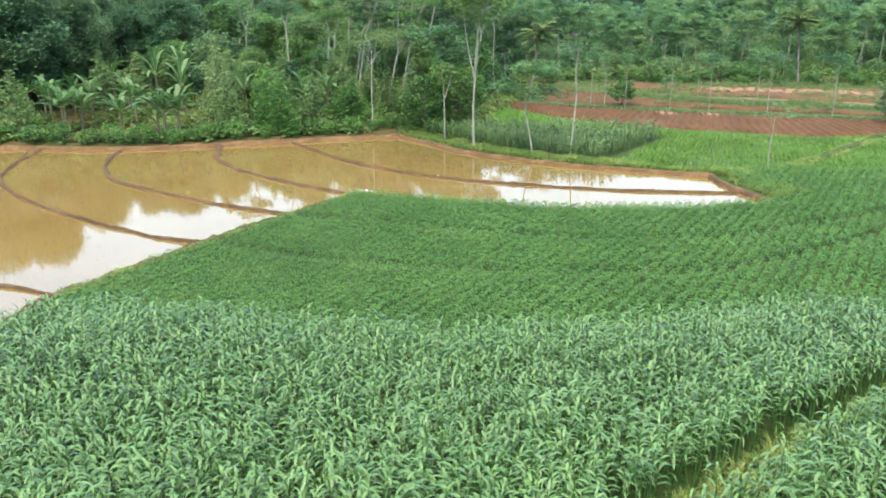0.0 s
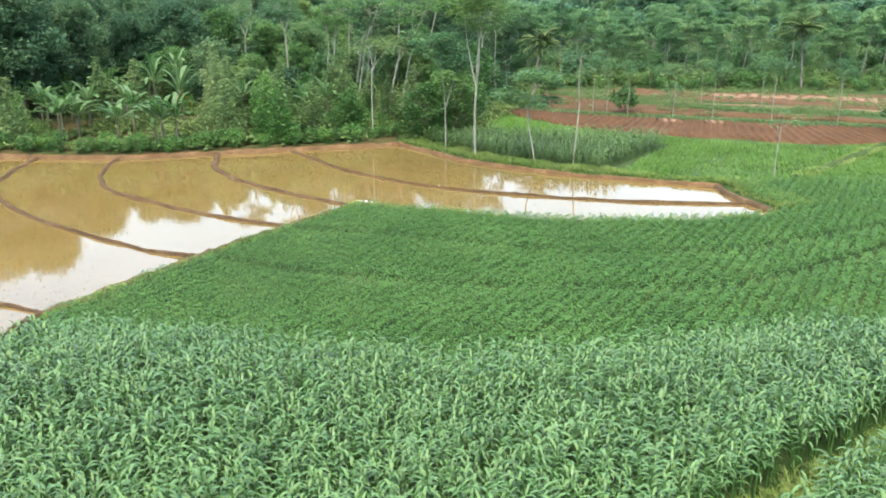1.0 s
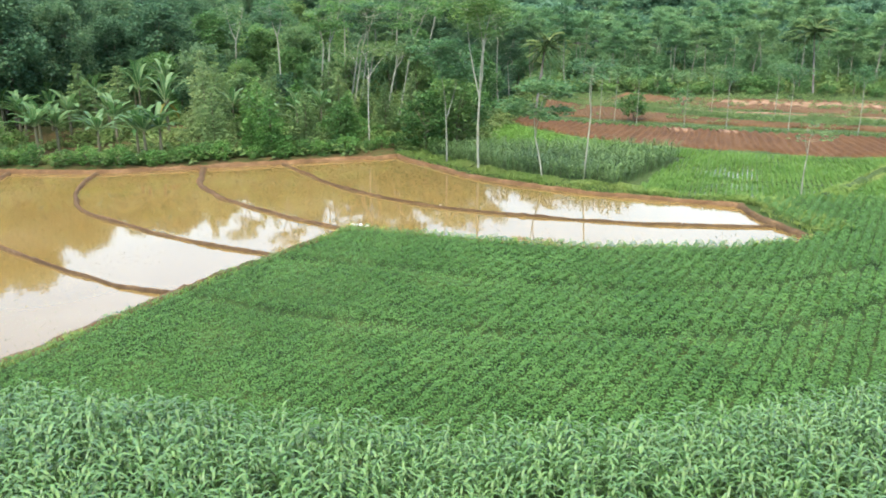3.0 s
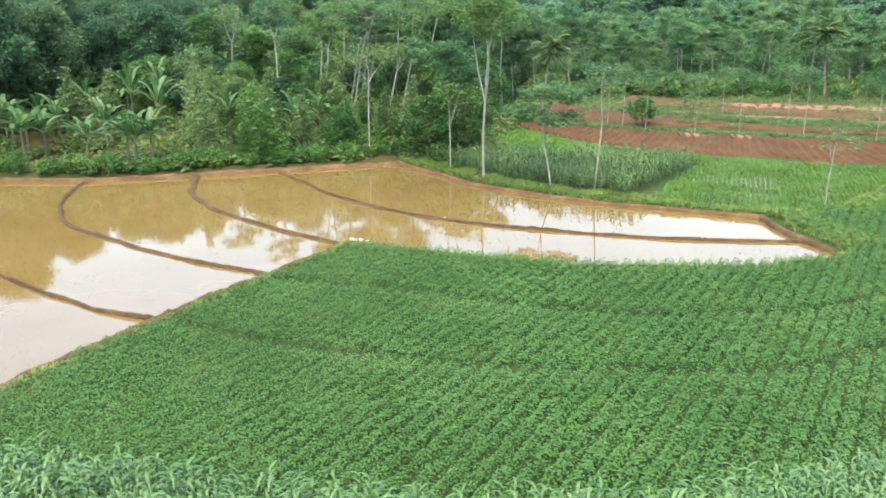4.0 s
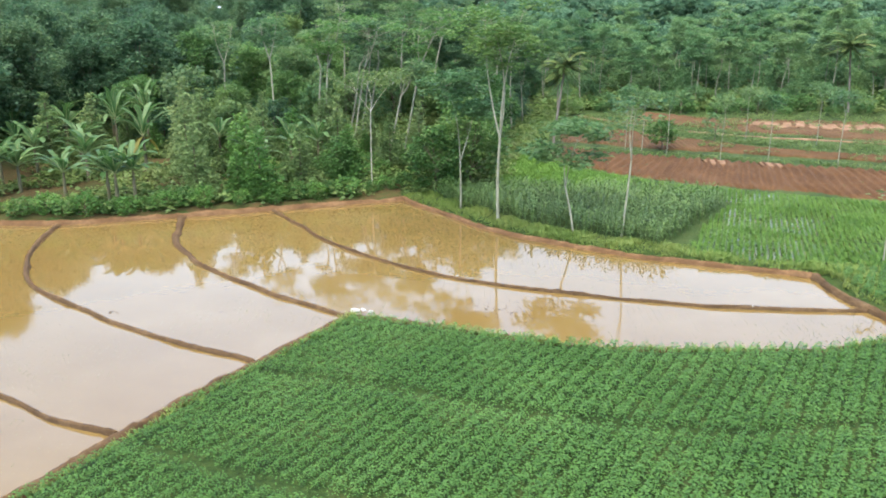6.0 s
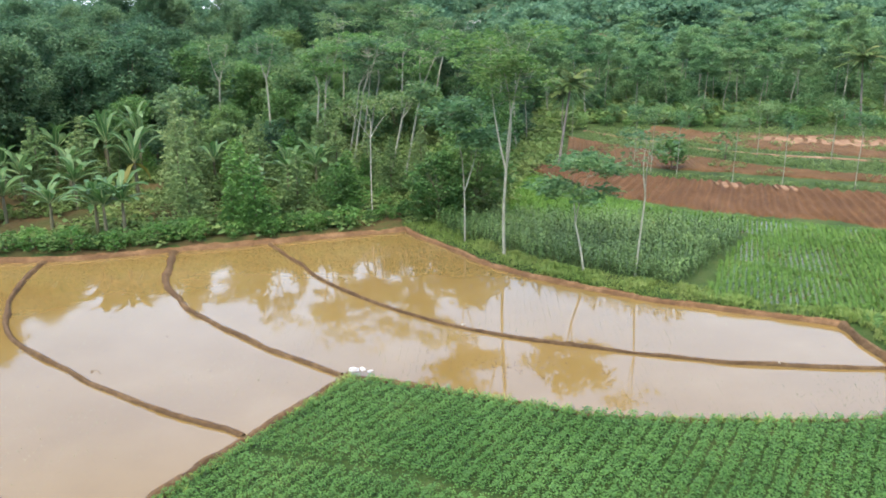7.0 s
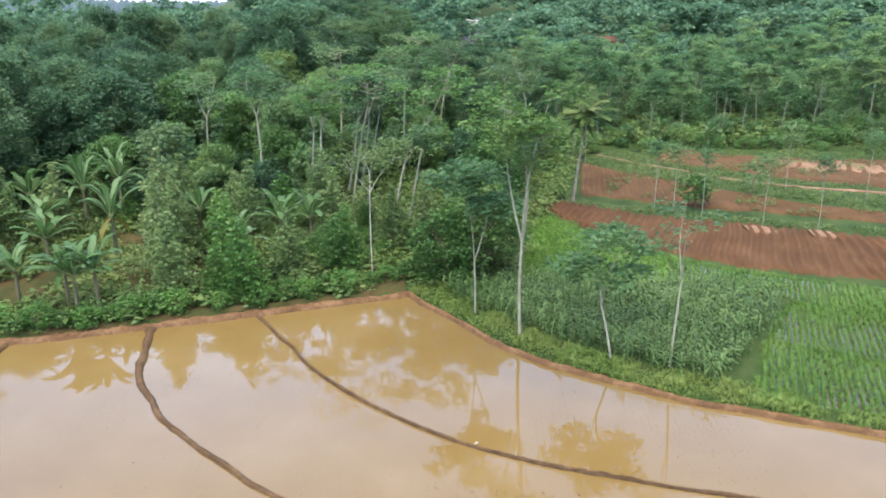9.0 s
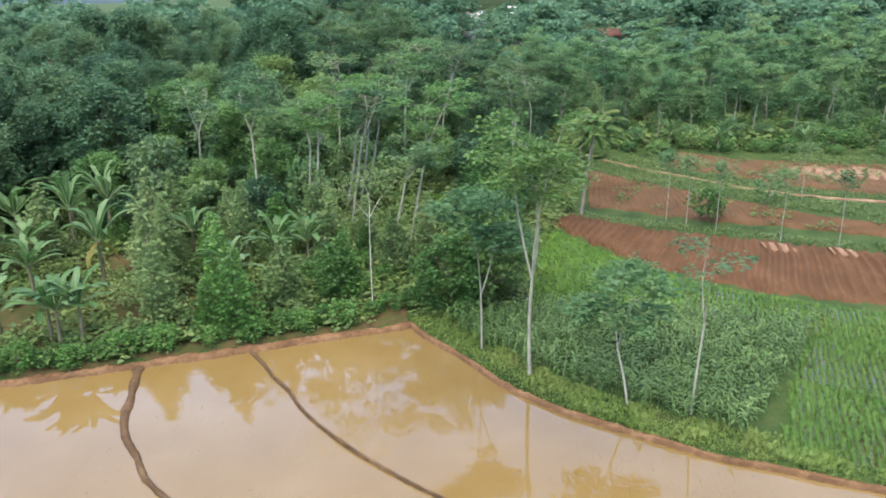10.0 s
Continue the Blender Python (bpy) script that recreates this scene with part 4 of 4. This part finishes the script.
def weeds():
    """Low broad-leaved growth over the slope."""
    spot = [(-42, 55.6), (-30.7, 55.0), (-22, 54.5), (-16, 56.2), (-10.9, 57.9), (-3.8, 60.4), (-1, 60.6), (2.4, 62.5), (4.4, 72), (8, 80.5), (11, 94), (14, 101), (14, 104), (-10, 104), (-45, 82)]
    x, y = crop_rows(-45, 15, 55, 104, 0.5, 0.45, 0.3, 0.35)
    keep = inside(spot, x, y) & (wobble(x, y, 2.4, 8) > np.where((x < -13) & (y < 69) & (line_distance(FAR_EDGE, x, y) > 1.8), -0.05, -0.8))
    x, y = x[keep], y[keep]
    shapes = []
    for k in range(4):
        r = np.random.default_rng(160 + k)
        shapes.append(pads(170 + k, [(r.normal(0, 0.15), r.normal(0, 0.15), r.uniform(0.1, 0.5)) for _ in range(3)], [0.3, 0.34, 0.26], 0.8, 60, 0.24, 0.55, 0.6))
    px, py = crop_rows(11, 90, 97, 126, 1.0, 0.9, 0.3, 0.35)
    keep = (py > 100.5 - 0.08 * (px - 40)) & ((px > 40) | (py > 102)) & (px < 0.62 * py + 8)
    x, y = np.concatenate([x, px[keep]]), np.concatenate([y, py[keep]])
    stuff("slope_weeds", shapes, x, y, rng.uniform(0.6, 1.5, len(x)) * np.where((y > 103) & (x > 10), 1.8, 1.0), M_WEED, "knee-high green weeds covering the slope", "weeds", 0.1)

    n = 7000
    x, y = rng.uniform(9, 58, n), rng.uniform(66, 104, n)
    far = y > 93 - 0.5 * (x - 17)
    keep = (x > 10 + (y - 78) * 0.3) & (y > 80 - (x - 10) * 0.42) & (0.6 * wobble(x, y, 1.5, 9) + 0.6 * wobble(x, y, 5, 3) > np.where(far, -0.05, 0.2))
    stuff("field_weeds", shapes, x[keep], y[keep], rng.uniform(0.25, 0.6, keep.sum()), M_STRIP, "patchy low weeds growing on the red earth", "weeds", 0.1, 0.1)


weeds()


def meadow():
    shapes = [tuft(120 + k, 8, 0.22, 0.5, 0.014) for k in range(3)]
    x, y = crop_rows(-7, 1, 69, 82, 0.2, 0.18, 0.2, 0.3)
    keep = inside([(-6.5, 70), (-1.5, 69), (0.5, 73), (0, 80), (-6, 81)], x, y)
    stuff("meadow_grass", shapes, x[keep], y[keep], rng.uniform(0.7, 1.3, keep.sum()), M_NURSERY, "small bright green clearing among the trees", "grass", 0.2)


meadow()

# the wood
ALB = [tree("albizia_tree", *albizia(500 + 7 * k, h, w, f, a, 160, 0.11, n, 0.04, 0.32, 0.0), M_PALE, M_FEATHER_DARK, "tall albizia with pale stem and flat feathery crown", "tree", "trees of the wood")
       for k, (h, w, f, a, n) in enumerate([(14, 5.6, 2, 0.42, 32), (12.5, 5.2, 3, 0.36, 32), (15, 5.8, 2, 0.45, 34)])]
BRO = [tree("broadleaf_tree", *broadleaf(540 + 7 * k, h, w, t, 44, 215, 0.285), M_BARK, m, label, "tree", "trees of the wood")
       for k, (h, w, t, m, label) in enumerate([(11, 7, 0.12, M_DARK, "dense dark green broadleaf tree"), (9.5, 6.5, 0.1, M_MID, "dense green broadleaf tree"), (12.5, 7.5, 0.15, M_DARK, "tall dark broadleaf tree"), (9.0, 6.6, 0.08, M_FRESH, "broad fresh green tree in the wood"), (10.0, 5.8, 0.1, M_FRESH, "light green rounded tree in the wood")])]
STEMS = [(-10.5, 72, 0.75, 10.0), (-9.75, 71, 0.55, 10.2), (-8.6, 76, 1.7, 9.2), (-8.0, 74, 1.6, 9.4), (-7.7, 77, 1.5, 9.6), (-7.2, 78, 1.7, 9.2), (-5.0, 69, 1.7, 7.4), (-3.9, 70, 2.1, 10.6),
         (-14.3, 74, 0.1, 10.6), (-18.6, 76, 0.5, 9.6), (-1.9, 90, 1.3, 9.6), (-4.7, 82, 0.4, 11.0), (-9.2, 80, 0.1, 10.6), (-35.2, 75, 0.3, 7.6), (3.4, 82, 0.6, 10.4), (5.6, 86, -0.4, 11.0)]
left_wood = [(-62, 78), (-30, 77), (-14, 79), (-8, 82), (0, 84), (7, 91), (9, 100), (8, 118), (-80, 118)]


def slim(seed, height, lean, spread_, thick=0.085):
    """A long bare pale stem that leans, forks high up and carries a light layered crown."""
    r = np.random.default_rng(seed)
    top = np.array([lean * 0.62, r.normal(0, 0.1), height * 0.62])
    wood = [limb(r, (0, 0, -0.2), top, thick, thick * 0.7, 0.03, 7)]
    centres, radius = [], []
    for k in range(2):
        a = r.uniform(0, 6.28) + 3.1 * k
        end = np.array([lean + math.cos(a) * spread_ * 0.22, math.sin(a) * spread_ * 0.22, height * r.uniform(0.9, 0.97)])
        wood.append(limb(r, top, end, thick * 0.65, thick * 0.2, 0.08, 6))
        for j in range(9):
            at = top + (end - top) * r.uniform(0.25, 1.0)
            b, out = r.uniform(0, 6.28), spread_ * r.uniform(0.12, 0.5)
            tip = at + np.array([math.cos(b) * out, math.sin(b) * out, out * 0.3])
            wood.append(limb(r, at, tip, thick * 0.2, thick * 0.06, 0.1, 4))
            centres.append(tip), radius.append(spread_ * r.uniform(0.12, 0.22))
    return joined(wood), pads(seed + 1, centres, radius, 0.42, 130, 0.27, 0.45, 0.75)


for k, (x, y, lean, height) in enumerate(STEMS):
    stand(tree("albizia_tree", *slim(820 + 3 * k, height, lean, 3.4 + 0.3 * (k % 4)), M_PALE, (M_FEATHER, M_FRESH, M_MID)[k % 3] if x < -2 else M_FEATHER_DARK, "slim albizia with a long bare pale stem", "tree", "trees of the wood"), x, y, 1, 0)


def sized(target, h0, y):
    """The size that gives a tree its height, lower up the slope."""
    return (target - 0.08 * min(max(y - 80, 0), 25)) / h0 * rng.uniform(0.8, 1.12)


grove = {k: [] for k in range(8)}
for k, (x, y) in enumerate(scatter(left_wood, 4.0, 9, [p[:2] for p in STEMS])):
    if -4 < x < 2.5 and y < 90:
        continue
    if x > -9 - 0.2 * (y - 82):
        pick = k % 3 if k % 4 else 3 + k % 2
    elif y > 103 or x < -25.5:
        pick = 3 if k % 2 else 5
    else:
        pick = (6, 7, 4, 6, 3, 7)[k % 6]
    grove[pick].append((x, y))
for k, t in enumerate(ALB):
    planted(t, [(x, y, sized(10.6, (14, 12.5, 15)[k], y), rng.uniform(0.92, 1.08)) for x, y in grove[k]])
for k, t in enumerate(BRO):
    planted(t, [(x, y, sized((9.4, 8.6, 9.2, 8.2, 8.4)[k], (11, 9.5, 12.5, 9.0, 10.0)[k], y), rng.uniform(0.88, 1.08)) for x, y in grove[3 + k]])
planted(copy_thing(BRO[2], Matrix.Identity(4)), [(-36.6, 104, 0.84, 0.95), (-32.5, 103, 0.8, 1.0), (-16.5, 99, 0.8, 1.05), (-30, 104, 0.72, 1.0), (-19.5, 102, 0.7, 1.05), (-34.5, 68.5, 0.92, 1.0), (-38.5, 66.5, 0.95, 1.05), (-37, 72, 0.95, 1.1), (-32.5, 73.5, 0.75, 1.05)])
THICKET = tree("understorey_tree", *broadleaf(570, 4.6, 4.2, 0.05, 28, 190, 0.28, 0.08), M_BARK, M_DARK, "bushy dark understorey tree below the tall stems", "tree", "understorey")
THICKET_B = tree("understorey_tree", *broadleaf(574, 4.0, 3.8, 0.05, 26, 190, 0.28, 0.08), M_BARK, M_MID, "bushy green understorey tree below the tall stems", "tree", "understorey")
spots = scatter([(-50, 73), (-30, 72.5), (-14, 73), (-8.5, 72), (-7, 82), (1, 81), (5, 86), (8, 97), (-10, 100), (-60, 90)], 3.0, 21)
planted(THICKET, [(x, y, rng.uniform(0.7, 1.2), rng.uniform(0.8, 1.3)) for x, y in spots[::2]])
planted(THICKET_B, [(x, y, rng.uniform(0.7, 1.15), rng.uniform(0.9, 1.4)) for x, y in spots[1::2]])
MIDDLE = tree("broadleaf_tree", *broadleaf(576, 7.4, 5.0, 0.06, 38, 230, 0.25, 0.12), M_BARK, M_FRESH, "fresh green tree standing before the dark wood", "tree", "trees of the wood")
planted(MIDDLE, [(x, y, sized(6.2, 7.4, y), rng.uniform(0.9, 1.15)) for x, y in scatter([(-50, 74), (-14, 73.5), (-9, 80), (0, 83), (6, 92), (-6, 98), (-54, 96)], 4.6, 35)])
PLANT = tree("plantation_tree", *albizia(580, 14.5, 4.6, 2, 0.56, 130, 0.08, 26, 0.02, 0.38, 0.0, 0.22, 0.45), M_PALE, M_PLANT, "slim plantation tree with pale straight stem and light crown", "tree", "plantation trees")
PLANT_B = tree("plantation_tree", *albizia(590, 13.0, 4.4, 2, 0.52, 130, 0.08, 26, 0.03, 0.38, 0.0, 0.22, 0.45), M_PALE, M_PLANT, "slim plantation tree with light layered crown", "tree", "plantation trees")
right_wood = [(13, 104), (24, 103.5), (40, 104), (80, 98), (100, 120), (90, 130), (10, 130), (8, 120)]
spots = scatter(right_wood, 4.2, 12)
planted(PLANT, [(x, y, rng.uniform(0.62, 0.85), rng.uniform(0.85, 1.1)) for x, y in spots[::2]])
planted(PLANT_B, [(x, y, rng.uniform(0.62, 0.85), rng.uniform(0.85, 1.1)) for x, y in spots[1::2]])
UNDER = tree("shrub", *broadleaf(600, 1.7, 2.8, 0.05, 22, 190, 0.24, 0.06), M_BARK, M_FRESH, "light green undergrowth at the edge of the plantation", "shrub", "undergrowth")
planted(UNDER, [(x, y, rng.uniform(0.6, 1.2), rng.uniform(0.7, 1.1)) for x, y in scatter([(12, 98), (24, 101.5), (40, 99), (75, 92), (80, 97), (60, 110), (12, 114)], 2.6, 14)])

THICKET_C = tree("understorey_tree", *broadleaf(578, 4.2, 4.0, 0.05, 26, 170, 0.3, 0.08), M_BARK, M_PLANT, "light green understorey tree in the plantation", "tree", "understorey")
planted(THICKET_C, [(x, y, rng.uniform(0.45, 0.8), rng.uniform(0.6, 1.0)) for x, y in scatter([(13, 105), (80, 99), (100, 118), (90, 128), (10, 124)], 3.6, 33) ] + [(x, y, rng.uniform(0.75, 1.15), rng.uniform(0.8, 1.1)) for x, y in scatter([(8, 116), (80, 112), (98, 122), (92, 136), (8, 136)], 3.4, 34)])
stand(tree("broadleaf_tree", *broadleaf(650, 9.0, 7.0, 0.15, 30, 85, 0.5), M_BARK, M_FLAME, "tree with reddish young leaves above the wood"), -38.2, 98, 0.66)

planted(copy_thing(BANANA_A, Matrix.Identity(4)), [(x, y, rng.uniform(0.7, 1.0), 1.0) for x, y in scatter([(18, 101), (40, 98.5), (66, 93), (66, 97), (18, 105)], 4.2, 41)])

stand(tree("broadleaf_tree", *broadleaf(655, 5.6, 5.2, 0.1, 32, 150, 0.3), M_BARK, M_DARK, "dark dense tree at the end of the ploughed field"), 37.4, 64.5, 0.85)

# right fields
PALM = stand(palm(620, 6.6, 2.5), 8.5, 79.4, 1, 20)
copy_thing(PALM, put(PALM, 44, 100, 1.12, 200))
copy_thing(PALM, put(PALM, 11.2, 96.5, 0.62, 80))
stand(tree("round_bush", *broadleaf(630, 2.5, 3.0, 0.2, 24, 170, 0.26, 0.09), M_BARK, M_SHRUB_DARK, "round dark green bush among ploughed fields", "bush"), 17.3, 77.3)
stand(tree("small_tree", *broadleaf(634, 2.6, 1.9, 0.3, 16, 170, 0.26, 0.06), M_BARK, M_MID, "small leafy tree beside the tilled field"), 22.7, 80.5)
ROW = tree("thin_tree", *albizia(640, 6.0, 2.6, 2, 0.66, 170, 0.038, 9, 0.015, 0.22, 0.4, 0.2, 0.9), M_PALE, M_MID, "thin pale tree in a row between red fields", "tree", "row of thin trees", True)
planted(ROW, [(x, y, rng.uniform(0.7, 1.0), rng.uniform(0.9, 1.1)) for x, y in [(14.1, 76.7), (15.2, 75.6), (16.9, 74.4), (20.5, 72.3), (23.4, 70.4), (28.2, 69.4), (33, 67.6), (11.6, 92), (26, 82), (31, 79)]])


# ---- the wooded hill beyond ----
def far_wood():
    r = np.random.default_rng(31)
    n = 900
    y = 118 + 190 * r.uniform(0, 1, n) ** 1.3
    x = r.uniform(-0.72, 0.72, n) * (y + 10)
    keep = ~inside(left_wood, x, y) & ~inside(right_wood, x, y) & ~((y > 186) & (y < 214) & (x > 2) & (x < 19)) & (np.hypot(x - 32.3, y - 190) > 5)
    keep &= ~((y > 150) & (y < 192) & (np.abs(x - (0.2 * (y - 22) - 1.4)) < 1.8))
    keep &= (y < 150) | (x / (y + 20) > -0.2)
    x, y = x[keep], y[keep]
    shapes = []
    for k in range(4):
        c = [(r.normal(0, 1.6), r.normal(0, 1.6), r.uniform(5, 11)) for _ in range(9)]
        shapes.append(pads(700 + k, c, [r.uniform(1.2, 2.2) for _ in c], 0.6, 13, 1.05, 0.6, 0.7))
    stuff("far_wood", shapes, x, y, r.uniform(0.7, 1.3, len(x)) * np.clip(0.5 + (y - 130) / 120, 0.5, 1.0), M_FAR, "distant wooded hillside of dense green trees, tinted for haze", "wood", 0.05)


far_wood()


def distant_ridge(y, low, high, rough, seed, material, label):
    """A far wooded ridge with an uneven crest, its haze held in the material's colour."""
    x = np.linspace(-1.1 * y, 0.1 * y, 700)
    crest = high * (0.72 + 0.28 * wobble(x, 0 * x, y * 0.16, seed)) + rough * (wobble(x, 0 * x, 4.0, seed) + 0.6 * wobble(x, 0 * x, 1.7, seed + 3))
    rows = np.stack([np.stack([x, np.full_like(x, y + d), low + (crest - low) * f], -1) for d, f in ((0, 0), (6, 0.5), (16, 0.85), (30, 1.0), (60, 0.3))], 1)
    tagged(new("backdrop", mesh_of("backdrop", rows.reshape(-1, 3), grid_quads(700, 5), material, True)), label, "distant hills", kind="structure")


distant_ridge(330, -4, 11.0, 1.1, 2, M_HAZE, "line of distant woods coloured blue-green for haze")
distant_ridge(1500, -20, 46, 4.0, 5, M_HAZE_FAR, "distant hills coloured pale blue for haze")


# ---- small things on the banks ----
def stone(x, y, z, size, seed, name, material, label, category, group=""):
    """An uneven lump."""
    r = np.random.default_rng(seed)
    bm = bmesh.new()
    bmesh.ops.create_icosphere(bm, subdivisions=3, radius=1)
    for v in bm.verts:
        k = 1 + 0.55 * noise.noise(v.co * 1.6 + Vector((seed, 0, 0))) + 0.25 * noise.noise(v.co * 4 + Vector((0, seed, 0)))
        v.co = Vector((v.co.x * size[0], v.co.y * size[1], v.co.z * size[2])) * k
    me = bpy.data.meshes.new(name)
    bm.to_mesh(me), bm.free()
    me.materials.append(material)
    ob = new(name, me)
    ob.matrix_basis = pose(x, y, z, 0, 0, r.uniform(0, 180))
    return tagged(ob, label, category, group)


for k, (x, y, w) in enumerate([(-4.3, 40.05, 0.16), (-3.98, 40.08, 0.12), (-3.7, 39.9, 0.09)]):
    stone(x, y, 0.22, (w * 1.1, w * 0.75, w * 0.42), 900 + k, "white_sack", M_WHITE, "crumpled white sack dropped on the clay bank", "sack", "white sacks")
for k, (x, y) in enumerate([(-0.3, 44.55), (11.15, 40.72)]):
    stone(x, y, 0.12, (0.08, 0.05, 0.035), 910 + k, "stone", M_STONE, "pale stone set in the clay bund", "stone", "stones on the bund")


def clods():
    """Lumps of mud that break the water's surface."""
    r = np.random.default_rng(77)
    lump = tube([(0, 0, -0.05), (0, 0, 0.0), (0, 0, 0.03), (0, 0, 0.045)], [0.1, 0.09, 0.06, 0.005], 7)
    x = np.concatenate([r.normal(1.2, 1.3, 90), r.uniform(-16, 14, 60), r.normal(-13.75, 0.22, 9)])
    y = np.concatenate([r.normal(40.9, 0.55, 90), r.uniform(38, 54, 60), r.normal(40.4, 0.1, 9)])
    keep = inside(POND, x, y)
    for b in BUNDS:
        keep &= line_distance(b, x, y) > 0.5
    x, y = x[keep], y[keep]
    stuff("mud_clods", [lump], x, y, np.stack([r.uniform(0.3, 1.2, len(x)), r.uniform(0.2, 0.7, len(x)), r.uniform(0.2, 0.6, len(x))], -1), M_BUND, "wet mud clods breaking the water surface", "mud", 0.0, z=-0.01)


clods()


# ---- houses on the hillside ----
def house(x, y, width, depth, wall_height, roof_height, turn, roof_material, label):
    root = new("house")
    w, d, h, t = width / 2, depth / 2, wall_height, 0.2

    def box(x0, x1, y0, y1, z0, z1):
        v = np.array([(a, b, c) for c in (z0, z1) for a, b in ((x0, y0), (x1, y0), (x1, y1), (x0, y1))], float)
        return v, np.array([(3, 2, 1, 0), (4, 5, 6, 7), (0, 1, 5, 4), (1, 2, 6, 5), (2, 3, 7, 6), (3, 0, 4, 7)])

    part("wall", box(-w, w, -d, -d + t, -0.5, h), M_WHITE, root)
    part("wall", box(-w, w, d - t, d, -0.5, h), M_WHITE, root)
    part("wall", box(-w, -w + t, -d + t, d - t, -0.5, h), M_WHITE, root)
    part("wall", box(w - t, w, -d + t, d - t, -0.5, h), M_WHITE, root)
    for s in (-1, 1):
        e = 0.5
        a, b = np.array((0, -w - e)), (d + e) * s
        v = np.array([(-w - e, b, h - 0.2), (w + e, b, h - 0.2), (w + e, 0, h + roof_height), (-w - e, 0, h + roof_height)], float)
        v = np.concatenate([v, v + (0, 0, 0.15)])
        part("roof", (v, np.array([(3, 2, 1, 0), (4, 5, 6, 7), (0, 1, 5, 4), (1, 2, 6, 5), (2, 3, 7, 6), (3, 0, 4, 7)])), roof_material, root)
    for k in (-0.45, 0.45):
        part("window", box(k * w - 0.5, k * w + 0.5, -d - 0.03, -d - 0.005, h * 0.35, h * 0.8), M_BARK, root)
    part("door", box(-0.45, 0.45, -d - 0.03, -d - 0.005, -0.1, 2.0), M_BARK, root)
    root.matrix_basis = pose(x, y, at_ground(x, y), 0, 0, turn)
    return tagged(root, label, "house")


house(32.3, 190, 4.6, 4.4, 3.6, 1.2, 8, M_ROOF, "small house with red tiled roof among the trees")
for x, y, size in ((30.6, 184.5, 0.55), (33.6, 184.5, 0.5), (36.6, 187, 0.8)):
    copy_thing(THICKET_C, put(THICKET_C, x, y, size))
house(15.2, 208, 4.6, 5, 6.6, 1.4, -10, M_WHITE, "pale house on the wooded hillside")
house(5.2, 210, 4.2, 5, 5.4, 1.4, 15, M_WHITE, "pale house on the wooded hillside")

for front, back in (([(22.6, 69.2), (23.2, 68.9), (23.9, 68.6)], [(22.8, 70.6), (23.5, 70.4), (24.1, 70.1)]), ([(18.9, 70.6), (19.7, 70.2), (20.6, 69.9)], [(19.0, 71.9), (19.9, 71.7), (20.7, 71.4)])):
    field("sandy_patch", front, back, "small pale patch of sand in the red field", 0.0, 1.0, 0.15, M_SAND, 0.3)
